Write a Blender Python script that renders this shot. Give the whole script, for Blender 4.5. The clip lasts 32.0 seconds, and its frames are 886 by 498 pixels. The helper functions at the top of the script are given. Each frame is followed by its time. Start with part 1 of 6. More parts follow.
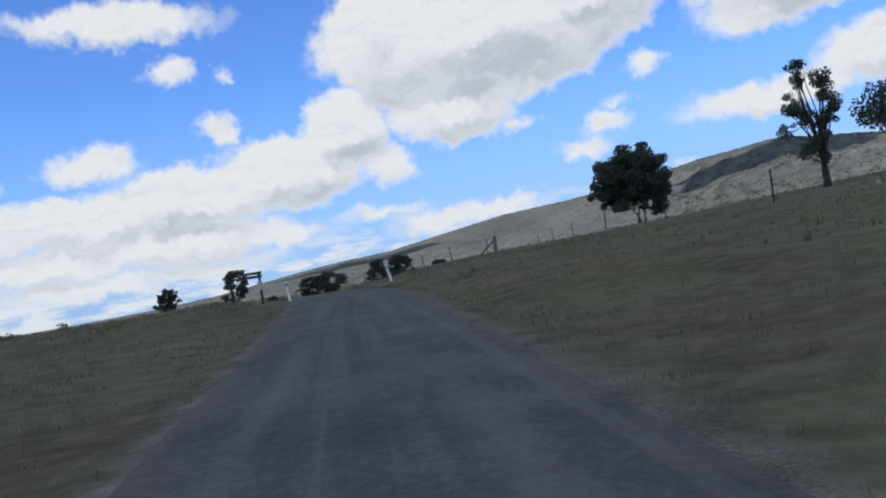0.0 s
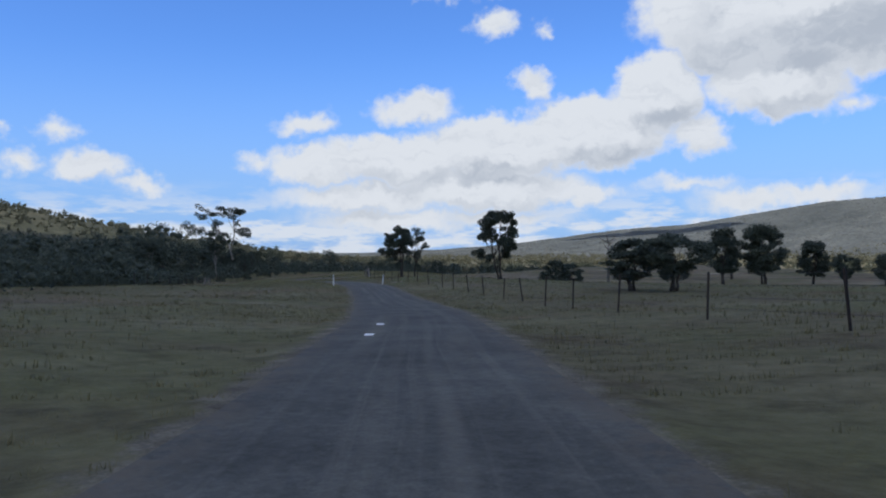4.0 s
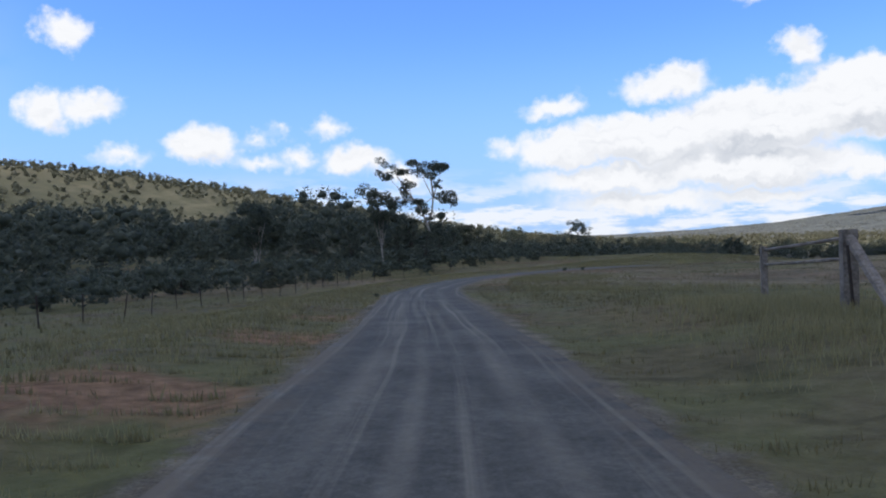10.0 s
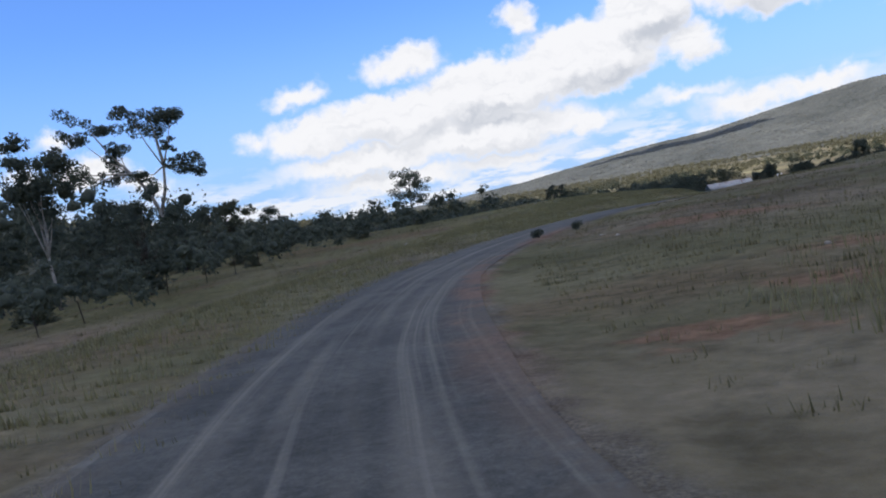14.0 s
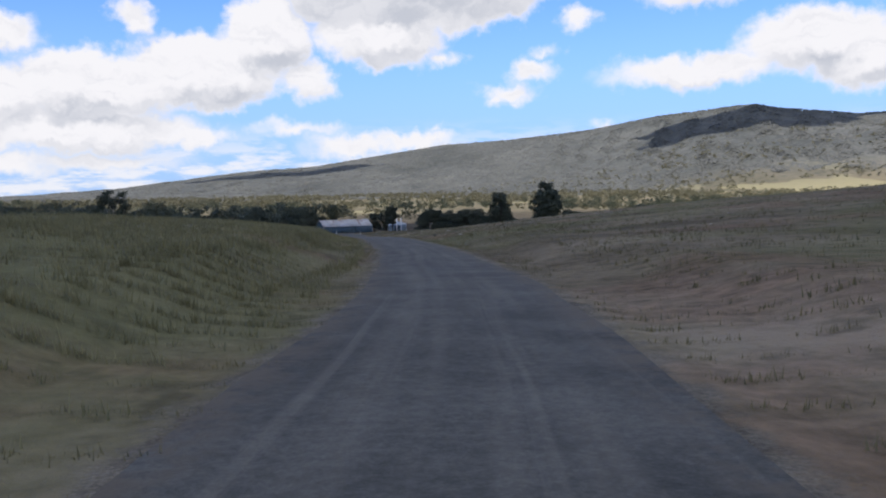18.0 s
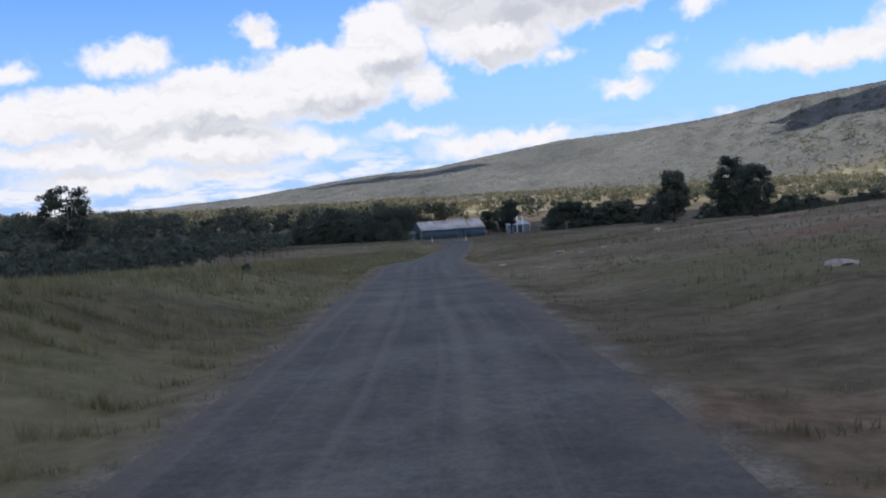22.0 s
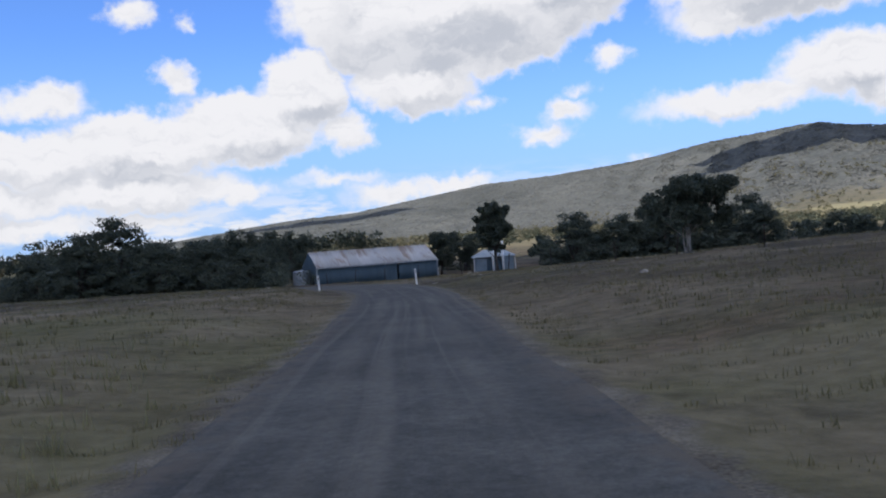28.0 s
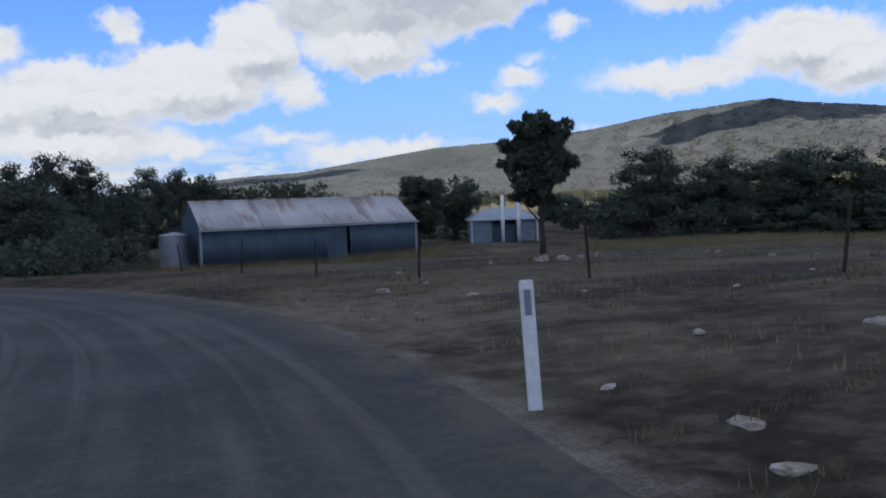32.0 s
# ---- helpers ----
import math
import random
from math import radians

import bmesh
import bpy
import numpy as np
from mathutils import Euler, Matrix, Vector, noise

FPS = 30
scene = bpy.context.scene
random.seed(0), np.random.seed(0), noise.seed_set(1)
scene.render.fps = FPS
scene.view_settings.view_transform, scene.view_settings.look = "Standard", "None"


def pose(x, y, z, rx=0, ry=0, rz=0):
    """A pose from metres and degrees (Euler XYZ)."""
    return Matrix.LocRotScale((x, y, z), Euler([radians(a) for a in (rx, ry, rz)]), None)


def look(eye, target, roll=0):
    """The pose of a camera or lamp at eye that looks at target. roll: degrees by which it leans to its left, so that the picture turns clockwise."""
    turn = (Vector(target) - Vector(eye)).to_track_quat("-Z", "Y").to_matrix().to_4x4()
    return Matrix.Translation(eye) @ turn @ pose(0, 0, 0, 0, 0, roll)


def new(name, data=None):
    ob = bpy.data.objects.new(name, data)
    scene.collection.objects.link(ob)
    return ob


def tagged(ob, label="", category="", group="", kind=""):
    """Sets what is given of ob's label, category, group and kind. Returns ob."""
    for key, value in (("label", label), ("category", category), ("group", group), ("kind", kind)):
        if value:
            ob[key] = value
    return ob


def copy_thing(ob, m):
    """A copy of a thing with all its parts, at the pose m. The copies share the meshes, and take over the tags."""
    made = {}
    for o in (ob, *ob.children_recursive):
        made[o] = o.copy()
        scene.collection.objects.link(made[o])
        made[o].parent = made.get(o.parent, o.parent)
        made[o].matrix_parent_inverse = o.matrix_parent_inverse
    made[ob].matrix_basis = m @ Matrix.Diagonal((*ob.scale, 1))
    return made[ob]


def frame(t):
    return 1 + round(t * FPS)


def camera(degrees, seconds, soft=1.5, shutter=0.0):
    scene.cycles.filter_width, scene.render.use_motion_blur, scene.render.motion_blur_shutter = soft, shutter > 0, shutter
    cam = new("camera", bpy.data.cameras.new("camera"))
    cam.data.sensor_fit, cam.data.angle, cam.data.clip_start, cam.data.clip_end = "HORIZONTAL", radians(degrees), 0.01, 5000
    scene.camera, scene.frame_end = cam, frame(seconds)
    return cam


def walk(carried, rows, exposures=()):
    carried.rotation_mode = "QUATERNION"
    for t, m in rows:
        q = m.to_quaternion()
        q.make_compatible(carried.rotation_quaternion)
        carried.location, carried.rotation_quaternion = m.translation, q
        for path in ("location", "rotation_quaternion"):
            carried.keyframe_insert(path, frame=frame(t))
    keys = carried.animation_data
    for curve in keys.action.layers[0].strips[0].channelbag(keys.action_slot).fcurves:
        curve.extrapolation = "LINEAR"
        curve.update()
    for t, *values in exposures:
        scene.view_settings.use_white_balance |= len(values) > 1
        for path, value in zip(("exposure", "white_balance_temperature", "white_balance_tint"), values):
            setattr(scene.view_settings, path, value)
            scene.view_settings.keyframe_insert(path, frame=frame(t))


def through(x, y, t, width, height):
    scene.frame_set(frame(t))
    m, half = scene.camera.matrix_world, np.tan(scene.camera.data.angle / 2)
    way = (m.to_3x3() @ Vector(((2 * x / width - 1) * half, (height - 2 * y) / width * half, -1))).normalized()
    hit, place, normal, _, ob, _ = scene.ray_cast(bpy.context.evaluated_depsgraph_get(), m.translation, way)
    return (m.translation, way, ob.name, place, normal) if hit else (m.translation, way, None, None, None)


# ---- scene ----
# ---- camera ----
cam = camera(57.13, 32.0, soft=2.0)
PATH = [
    (0, (0.18, -0.04, 1.31), (-2.04, 19.83, 1.77), -9.08),
    (0.5, (-1.26, 6.16, 1.47), (-4.0, 25.96, 2.19), -8.78),
    (1, (-2.65, 12.95, 1.61), (-6.07, 32.64, 2.53), -4.89),
    (1.5, (-4.12, 19.1, 1.8), (-9.31, 38.39, 2.75), 0.91),
    (2, (-5.72, 25.21, 1.99), (-11.8, 44.24, 3.0), 0.17),
    (2.5, (-7.47, 31.39, 2.09), (-14.6, 50.08, 2.46), 0.75),
    (3, (-9.91, 37.63, 2.12), (-17.48, 56.14, 2.65), -0.04),
    (3.5, (-12.91, 44.19, 2.16), (-21.05, 62.45, 2.8), -0.93),
    (4, (-16.35, 50.99, 2.12), (-25.37, 68.85, 2.21), -0.45),
    (4.5, (-19.9, 57.93, 2.04), (-29.68, 75.38, 1.69), -0.28),
    (6.5, (-37.78, 87.34, 1.0), (-48.96, 103.89, 0.1), -6.92),
    (7, (-42.19, 94.06, 0.88), (-53.69, 110.41, 0.12), -6.80),
    (7.5, (-46.65, 100.63, 0.85), (-58.86, 116.46, 0.22), -6.02),
    (8, (-51.15, 106.88, 0.8), (-63.86, 122.32, 0.37), -4.23),
    (8.5, (-55.81, 113.17, 0.76), (-68.88, 128.32, 0.68), -6.71),
    (9, (-60.58, 119.1, 0.59), (-74.16, 133.74, -0.44), -4.42),
    (9.5, (-65.6, 124.65, 0.39), (-79.6, 138.93, -0.06), -2.55),
    (10, (-70.79, 130.28, 0.14), (-84.76, 144.58, -0.07), -1.65),
    (10.5, (-76.03, 135.86, -0.1), (-89.91, 150.25, -0.3), -2.72),
    (11, (-81.38, 141.14, -0.33), (-95.19, 155.59, -0.76), -3.52),
    (11.5, (-86.88, 146.27, -0.48), (-101.07, 160.35, -1.3), -3.01),
    (12, (-92.12, 151.65, -0.69), (-105.19, 166.75, -1.83), -5.69),
    (12.5, (-97.56, 156.95, -1.0), (-110.26, 172.35, -2.31), -5.23),
    (13, (-102.83, 162.59, -1.31), (-115.1, 178.33, -2.66), -5.02),
    (13.5, (-107.63, 168.31, -1.53), (-118.3, 185.18, -2.73), -6.19),
    (14, (-112.22, 174.15, -1.71), (-121.62, 191.77, -2.78), -9.71),
    (14.5, (-116.02, 179.8, -1.88), (-123.38, 198.39, -2.39), -9.78),
    (15, (-119.3, 186.13, -2.02), (-124.06, 205.54, -2.92), -12.56),
    (15.5, (-122.16, 192.8, -2.18), (-124.49, 212.64, -3.01), -13.59),
    (17.5, (-126.52, 226.95, -2.48), (-126.48, 246.9, -3.82), -1.16),
    (18, (-126.56, 234.94, -2.85), (-126.62, 254.9, -4.25), -1.12),
    (18.5, (-126.3, 242.65, -3.12), (-127.14, 262.57, -4.73), -1.11),
    (19, (-126.18, 250.11, -3.37), (-127.41, 270.0, -4.98), -2.71),
    (19.5, (-126.76, 257.43, -3.61), (-129.04, 277.25, -5.03), -2.59),
    (20, (-127.21, 264.95, -3.89), (-129.31, 284.81, -4.98), -2.18),
    (20.5, (-127.73, 272.8, -4.18), (-130.43, 292.55, -5.73), -1.71),
    (21, (-128.5, 280.67, -4.48), (-131.15, 300.44, -6.02), -2.78),
    (21.5, (-129.45, 288.53, -4.74), (-132.55, 308.24, -6.2), -3.92),
    (22, (-130.58, 296.47, -5.02), (-133.56, 316.21, -6.32), -3.39),
    (22.5, (-131.78, 304.5, -5.31), (-134.78, 324.23, -6.63), -4.25),
    (23, (-133.13, 312.56, -5.67), (-135.89, 332.32, -7.04), -4.48),
    (23.5, (-134.49, 320.46, -6.07), (-136.45, 340.35, -6.78), -3.70),
    (24, (-135.89, 328.06, -6.44), (-138.28, 347.88, -7.64), -7.56),
    (24.5, (-137.32, 335.73, -6.84), (-139.49, 355.58, -7.87), -4.72),
    (26.5, (-140.99, 364.61, -9.09), (-142.19, 384.56, -9.71), -3.27),
    (27, (-142.0, 371.78, -9.52), (-143.17, 391.74, -10.15), -4.93),
    (27.5, (-142.56, 379.47, -9.84), (-143.9, 399.42, -9.76), -2.65),
    (28, (-143.22, 387.02, -10.15), (-144.28, 406.99, -10.44), -3.83),
    (28.5, (-143.79, 394.22, -10.33), (-145.0, 414.18, -10.39), -2.86),
    (29, (-144.37, 401.22, -10.53), (-145.51, 421.19, -10.39), -4.27),
    (29.5, (-145.04, 407.62, -10.64), (-144.97, 427.61, -10.21), -4.16),
    (30, (-145.73, 413.55, -10.8), (-145.39, 433.53, -9.86), -3.37),
    (30.5, (-146.43, 418.65, -10.94), (-145.46, 438.55, -9.22), -4.07),
    (31, (-147.13, 423.35, -11.08), (-146.36, 443.3, -9.94), -2.58),
    (31.5, (-147.74, 427.44, -11.23), (-147.18, 447.43, -11.73), -2.58),
    (32, (-148.3, 430.82, -11.36), (-148.11, 450.78, -12.59), -1.85),
]
EXPOSURES = [(0.0, -0.25, 6250, 10), (4.0, -0.34, 6050, 10), (7.0, -0.05, 6350, 11), (9.0, 0.03, 6400, 11), (11.0, -0.03, 6350, 11), (13.0, 0.03, 6450, 12), (15.0, -0.1, 6400, 12), (18.0, -0.05, 6450, 14),
             (24.0, -0.03, 6450, 14), (28.0, -0.12, 6400, 13), (30.0, -0.17, 6350, 12), (31.0, -0.40, 6200, 11), (32.0, -0.26, 6200, 11)]
walk(cam, [(t, look(eye, target, roll)) for t, eye, target, roll in PATH], EXPOSURES)

# ---- sky, sun and light ----
SUN_ELEVATION, SUN_BEARING = 52.0, 205.0      # bearing clockwise from +y
to_sun = Vector((math.sin(radians(SUN_BEARING)) * math.cos(radians(SUN_ELEVATION)),
                 math.cos(radians(SUN_BEARING)) * math.cos(radians(SUN_ELEVATION)),
                 math.sin(radians(SUN_ELEVATION))))
sun = new("sun", bpy.data.lights.new("sun", "SUN"))
sun.data.energy, sun.data.angle, sun.data.color = 5.0, radians(0.6), (1.0, 0.95, 0.87)
sun.matrix_world = look(to_sun * 3000, (0, 0, 0))

# clouds of the sky: bearing to the left of +y, height over the horizon, half width, half height, in degrees
CLOUD_OVERHEAD = [(1.9, 15.9, 11.7, 5.2), (4.2, 10.9, 4.7, 2.3), (-6.0, 16.9, 6.1, 3.7), (8.6, 16.8, 4.2, 3.3),
                  (-20.8, 15.9, 8.6, 3.7), (-17.2, 13.4, 4.2, 1.5)]
CLOUD_RIGHT = [(-24.7, 9.2, 5.2, 2.2), (-17.5, 7.8, 6.8, 1.3), (-27.2, 7.8, 3.6, 2.1), (-6.1, 8.3, 1.8, 0.9),
               (-4.6, 6.7, 1.9, 0.9), (-0.1, 9.2, 1.4, 0.8), (-9.5, 11.4, 1.3, 0.9),
               (0.7, 4.5, 0.5, 0.4), (-11.0, 4.7, 0.9, 0.5), (-7.2, 9.7, 0.9, 0.4)]
CLOUD_BANK = [(35.6, 6.2, 3.8, 1.5), (30.1, 6.5, 5.9, 2.0), (22.9, 7.2, 6.0, 2.4), (16.2, 8.2, 5.9, 2.5), (11.7, 10.6, 3.4, 2.8),
              (9.3, 7.7, 2.2, 1.6), (20.1, 11.4, 1.4, 1.2), (36.1, 9.1, 1.9, 0.9), (28.5, 10.1, 3.1, 1.2), (39.6, 6.4, 1.3, 0.6)]
CLOUD_LOW = [(32.5, 3.9, 6.6, 1.2), (24.1, 4.5, 8.7, 1.6), (16.7, 3.9, 2.9, 1.0), (30.5, 2.3, 6.6, 1.0), (10.1, 4.4, 3.2, 0.6),
             (6.0, 3.3, 3.9, 0.9), (1.9, 3.5, 3.4, 0.9), (22.9, 2.5, 5.6, 0.8)]
CLOUD_TOP = [(25.6, 18.8, 6.6, 1.3), (23.1, 15.8, 1.7, 1.0), (19.7, 15.1, 0.6, 0.5), (29.9, 18.9, 3.1, 0.9)]
CLOUD_LEFT = [(50.3, 5.7, 2.3, 1.3), (47.2, 4.4, 2.0, 0.7), (60.6, 7.0, 2.4, 1.4), (65.9, 6.2, 1.6, 0.6), (57.0, 5.9, 1.7, 0.5),
              (57.0, 7.4, 0.8, 0.4), (55.4, 7.7, 0.5, 0.4), (52.0, 8.0, 1.2, 0.6), (54.2, 6.0, 1.2, 0.9), (67.5, 9.5, 2.1, 1.0),
              (70.1, 9.0, 1.5, 1.4), (68.9, 13.7, 1.4, 1.2)]


class Nodes:
    """Short hands for building a node tree."""

    def __init__(self, tree):
        self.tree = tree
        tree.nodes.clear()

    def add(self, kind, inputs=(), **props):
        n = self.tree.nodes.new(kind)
        for k, v in props.items():
            setattr(n, k, v)
        for k, v in dict(inputs).items():
            if isinstance(v, bpy.types.NodeSocket):
                self.tree.links.new(v, n.inputs[k])
            else:
                n.inputs[k].default_value = v
        return n

    def math(self, op, a, b=0.0, c=0.0, clamp=False):
        return self.add("ShaderNodeMath", {0: a, 1: b, 2: c}, operation=op, use_clamp=clamp).outputs[0]

    def vec(self, op, a, b=(0, 0, 0), c=(0, 0, 0)):
        n = self.add("ShaderNodeVectorMath", {0: a, 1: b, 2: c}, operation=op)
        return n.outputs["Value"] if op in ("LENGTH", "DOT_PRODUCT", "DISTANCE") else n.outputs[0]

    def noise(self, vector, scale, detail=4.0, rough=0.55, color=False):
        n = self.add("ShaderNodeTexNoise", {"Vector": vector, "Scale": scale, "Detail": detail, "Roughness": rough})
        return n.outputs["Color" if color else 0]

    def ramp(self, value, stops):
        n = self.add("ShaderNodeValToRGB", {0: value})
        e = n.color_ramp.elements
        while len(e) < len(stops):
            e.new(0.5)
        for el, (p, c) in zip(e, stops):
            el.position, el.color = p, (*c, 1) if len(c) == 3 else c
        return n.outputs[0]

    def step(self, value, lo, hi):
        return self.add("ShaderNodeMapRange", {0: value, 1: lo, 2: hi, 3: 0.0, 4: 1.0}, interpolation_type="SMOOTHSTEP").outputs[0]

    def mix(self, f, a, b, blend="MIX"):
        n = self.add("ShaderNodeMix", data_type="RGBA", blend_type=blend)
        for k, v in ((0, f), (6, a), (7, b)):
            if isinstance(v, bpy.types.NodeSocket):
                self.tree.links.new(v, n.inputs[k])
            else:
                n.inputs[k].default_value = v if k == 0 else (*v, 1)
        return n.outputs[2]


def build_sky():
    world = bpy.data.worlds.new("sky")
    scene.world = world
    world.use_nodes = True
    n = Nodes(world.node_tree)
    way = n.add("ShaderNodeTexCoord").outputs["Generated"]
    sep = n.add("ShaderNodeSeparateXYZ", {0: way})
    bearing = n.math("MULTIPLY", n.math("ARCTAN2", n.math("MULTIPLY", sep.outputs[0], -1.0), sep.outputs[1]), 57.29578)
    rise = n.math("MULTIPLY", n.math("ARCSINE", sep.outputs[2]), 57.29578)
    here = n.add("ShaderNodeCombineXYZ", {0: bearing, 1: rise}).outputs[0]
    # billows: the plan of the clouds is torn by noise at three sizes
    coarse = n.vec("SUBTRACT", n.noise(here, 0.30, 3.0, 0.5, True), (0.5, 0.5, 0.5))
    fine = n.vec("SUBTRACT", n.noise(here, 0.95, 3.5, 0.55, True), (0.5, 0.5, 0.5))
    torn = n.vec("MULTIPLY_ADD", coarse, (3.0, 2.4, 0), here)
    torn = n.vec("MULTIPLY_ADD", fine, (2.0, 1.6, 0), torn)
    torn = n.vec("MULTIPLY_ADD", n.vec("SUBTRACT", n.noise(here, 3.2, 2.0, 0.5, True), (0.5, 0.5, 0.5)), (0.34, 0.30, 0), torn)

    def nearness(where):
        dist = None
        for a, e, ra, re in CLOUD_OVERHEAD + CLOUD_RIGHT + CLOUD_BANK + CLOUD_LOW + CLOUD_TOP + CLOUD_LEFT:
            off = n.vec("MULTIPLY_ADD", where, (1 / ra, 1 / re, 0), (-a / ra, -e / re, 0))
            one = n.math("MULTIPLY_ADD", n.vec("LENGTH", off), 0.65 * re + 0.15 * min(ra, 2 * re), -0.65 * re - 0.15 * min(ra, 2 * re))
            dist = one if dist is None else n.math("SMOOTH_MIN", dist, one, 0.35)
        return dist

    dist = nearness(torn)
    # thin clouds go on round the rest of the sky
    elsewhere = n.noise(n.vec("MULTIPLY", way, (2.2, 2.2, 5.0)), 1.6, 5.0, 0.6)
    behind = n.math("MULTIPLY", n.step(elsewhere, 0.42, 0.56), n.math("MAXIMUM", n.step(sep.outputs[1], 0.35, -0.1), n.step(rise, 26.0, 36.0)))
    body = n.step(dist, 0.26, -0.55)
    haze = n.math("MULTIPLY", n.step(rise, 15.0, 1.0), 0.75)
    puffs = n.math("MULTIPLY", n.step(n.noise(n.vec("MULTIPLY", here, (0.25, 1.0, 1.0)), 1.0, 5.0, 0.6), 0.40, 0.58), n.step(rise, 5.4, 1.6))
    mask = n.math("MAXIMUM", n.math("MAXIMUM", body, behind), n.math("MULTIPLY", puffs, 0.85))
    # the undersides are grey, the billowing tops white
    above = nearness(n.vec("ADD", torn, (0.5, 1.3, 0)))
    under = n.step(n.math("SUBTRACT", dist, above), -0.35, 0.95)
    deep = n.step(dist, 0.15, -0.9)
    soft = n.step(n.noise(n.vec("MULTIPLY", torn, (0.7, 1.3, 1.0)), 0.38, 4.0, 0.55), 0.36, 0.62)
    grey = n.math("MULTIPLY", n.math("MULTIPLY", under, deep), n.math("MULTIPLY_ADD", soft, 0.5, 0.5))
    white = n.mix(grey, (0.95, 0.96, 0.97), (0.58, 0.62, 0.68))
    streak = n.step(n.noise(n.vec("MULTIPLY", torn, (0.35, 1.5, 1.0)), 0.8, 4.0, 0.6), 0.48, 0.7)
    white = n.mix(n.math("MULTIPLY", n.math("MULTIPLY", streak, deep), 0.24), white, (0.58, 0.62, 0.69))
    sky = n.add("ShaderNodeTexSky", sky_type="NISHITA", sun_disc=False, sun_elevation=radians(SUN_ELEVATION),
                sun_rotation=radians(SUN_BEARING), altitude=300.0, air_density=1.0, dust_density=0.6, ozone_density=1.6).outputs[0]
    clear = n.vec("MULTIPLY", sky, (SKY * 0.75, SKY * 1.13, SKY * 1.80))
    clear = n.mix(haze, clear, (0.36, 0.57, 0.97))
    seen = n.mix(mask, clear, white)
    back = n.add("ShaderNodeBackground", {0: seen, 1: 1.0})
    out = n.add("ShaderNodeOutputWorld")
    world.node_tree.links.new(back.outputs[0], out.inputs[0])


SKY = 0.125
build_sky()

# ---- materials ----


def surface(name, make, bump=None):
    """make(n, place) gives colour, roughness; bump(n, place) gives height and strength and distance."""
    m = bpy.data.materials.new(name)
    m.use_nodes = True
    n = Nodes(m.node_tree)
    place = n.add("ShaderNodeNewGeometry").outputs["Position"]
    got = make(n, place)
    bsdf = n.add("ShaderNodeBsdfPrincipled", {"Base Color": got[0] if isinstance(got[0], bpy.types.NodeSocket) else (*got[0], 1), "Roughness": got[1]})
    if len(got) > 2:
        bsdf.inputs["Metallic"].default_value = got[2]
    bsdf.inputs["Specular IOR Level"].default_value = got[3] if len(got) > 3 else 0.25
    if bump:
        h, strength, far = bump(n, place)
        b = n.add("ShaderNodeBump", {"Strength": strength, "Distance": far, "Height": h})
        m.node_tree.links.new(b.outputs[0], bsdf.inputs["Normal"])
    out = n.add("ShaderNodeOutputMaterial")
    m.node_tree.links.new(bsdf.outputs[0], out.inputs[0])
    return m


def mottled(name, stops, scale, rough=0.8, bump=0.3, far=0.02, metal=0.0, fine=8.0, spec=0.25):
    """A surface whose colour runs over the stops with noise at two sizes."""
    def make(n, p):
        v = n.math("MULTIPLY_ADD", n.noise(p, scale * fine, 4.0), 0.45, n.math("MULTIPLY", n.noise(p, scale, 4.0), 0.55))
        k = len(stops) - 1
        return n.ramp(v, [(0.36 + 0.28 * i / max(k, 1), c) for i, c in enumerate(stops)]), rough, metal, spec
    return surface(name, make, (lambda n, p: (n.noise(p, scale * fine * 2, 3.0), bump, far)) if bump else None)


def leafy(name, dark, light, through=0.12, patch=0.5):
    """Leaves: each tree, each bough and, a little, each spray has its own green."""
    m = bpy.data.materials.new(name)
    m.use_nodes = True
    n = Nodes(m.node_tree)
    one = n.add("ShaderNodeObjectInfo").outputs["Random"]
    geo = n.add("ShaderNodeNewGeometry")
    bough = n.step(n.noise(geo.outputs["Position"], patch, 3.0, 0.6), 0.34, 0.66)
    spray = n.step(n.noise(geo.outputs["Position"], patch * 9.0, 3.0, 0.7), 0.36, 0.64)
    v = n.math("ADD", n.math("MULTIPLY", one, 0.28), n.math("ADD", n.math("MULTIPLY", geo.outputs["Random Per Island"], 0.18), n.math("MULTIPLY_ADD", spray, 0.22, n.math("MULTIPLY", bough, 0.32))))
    c = n.mix(v, dark, light)
    d = n.add("ShaderNodeBsdfPrincipled", {"Base Color": c, "Roughness": 0.6})
    d.inputs["Specular IOR Level"].default_value = 0.12
    t = n.add("ShaderNodeBsdfTranslucent", {"Color": c})
    mx = n.add("ShaderNodeMixShader", {0: through})
    m.node_tree.links.new(d.outputs[0], mx.inputs[1])
    m.node_tree.links.new(t.outputs[0], mx.inputs[2])
    out = n.add("ShaderNodeOutputMaterial")
    m.node_tree.links.new(mx.outputs[0], out.inputs[0])
    return m


RED_EARTH = [(0.35, (0.125, 0.067, 0.041)), (0.65, (0.315, 0.180, 0.112))]


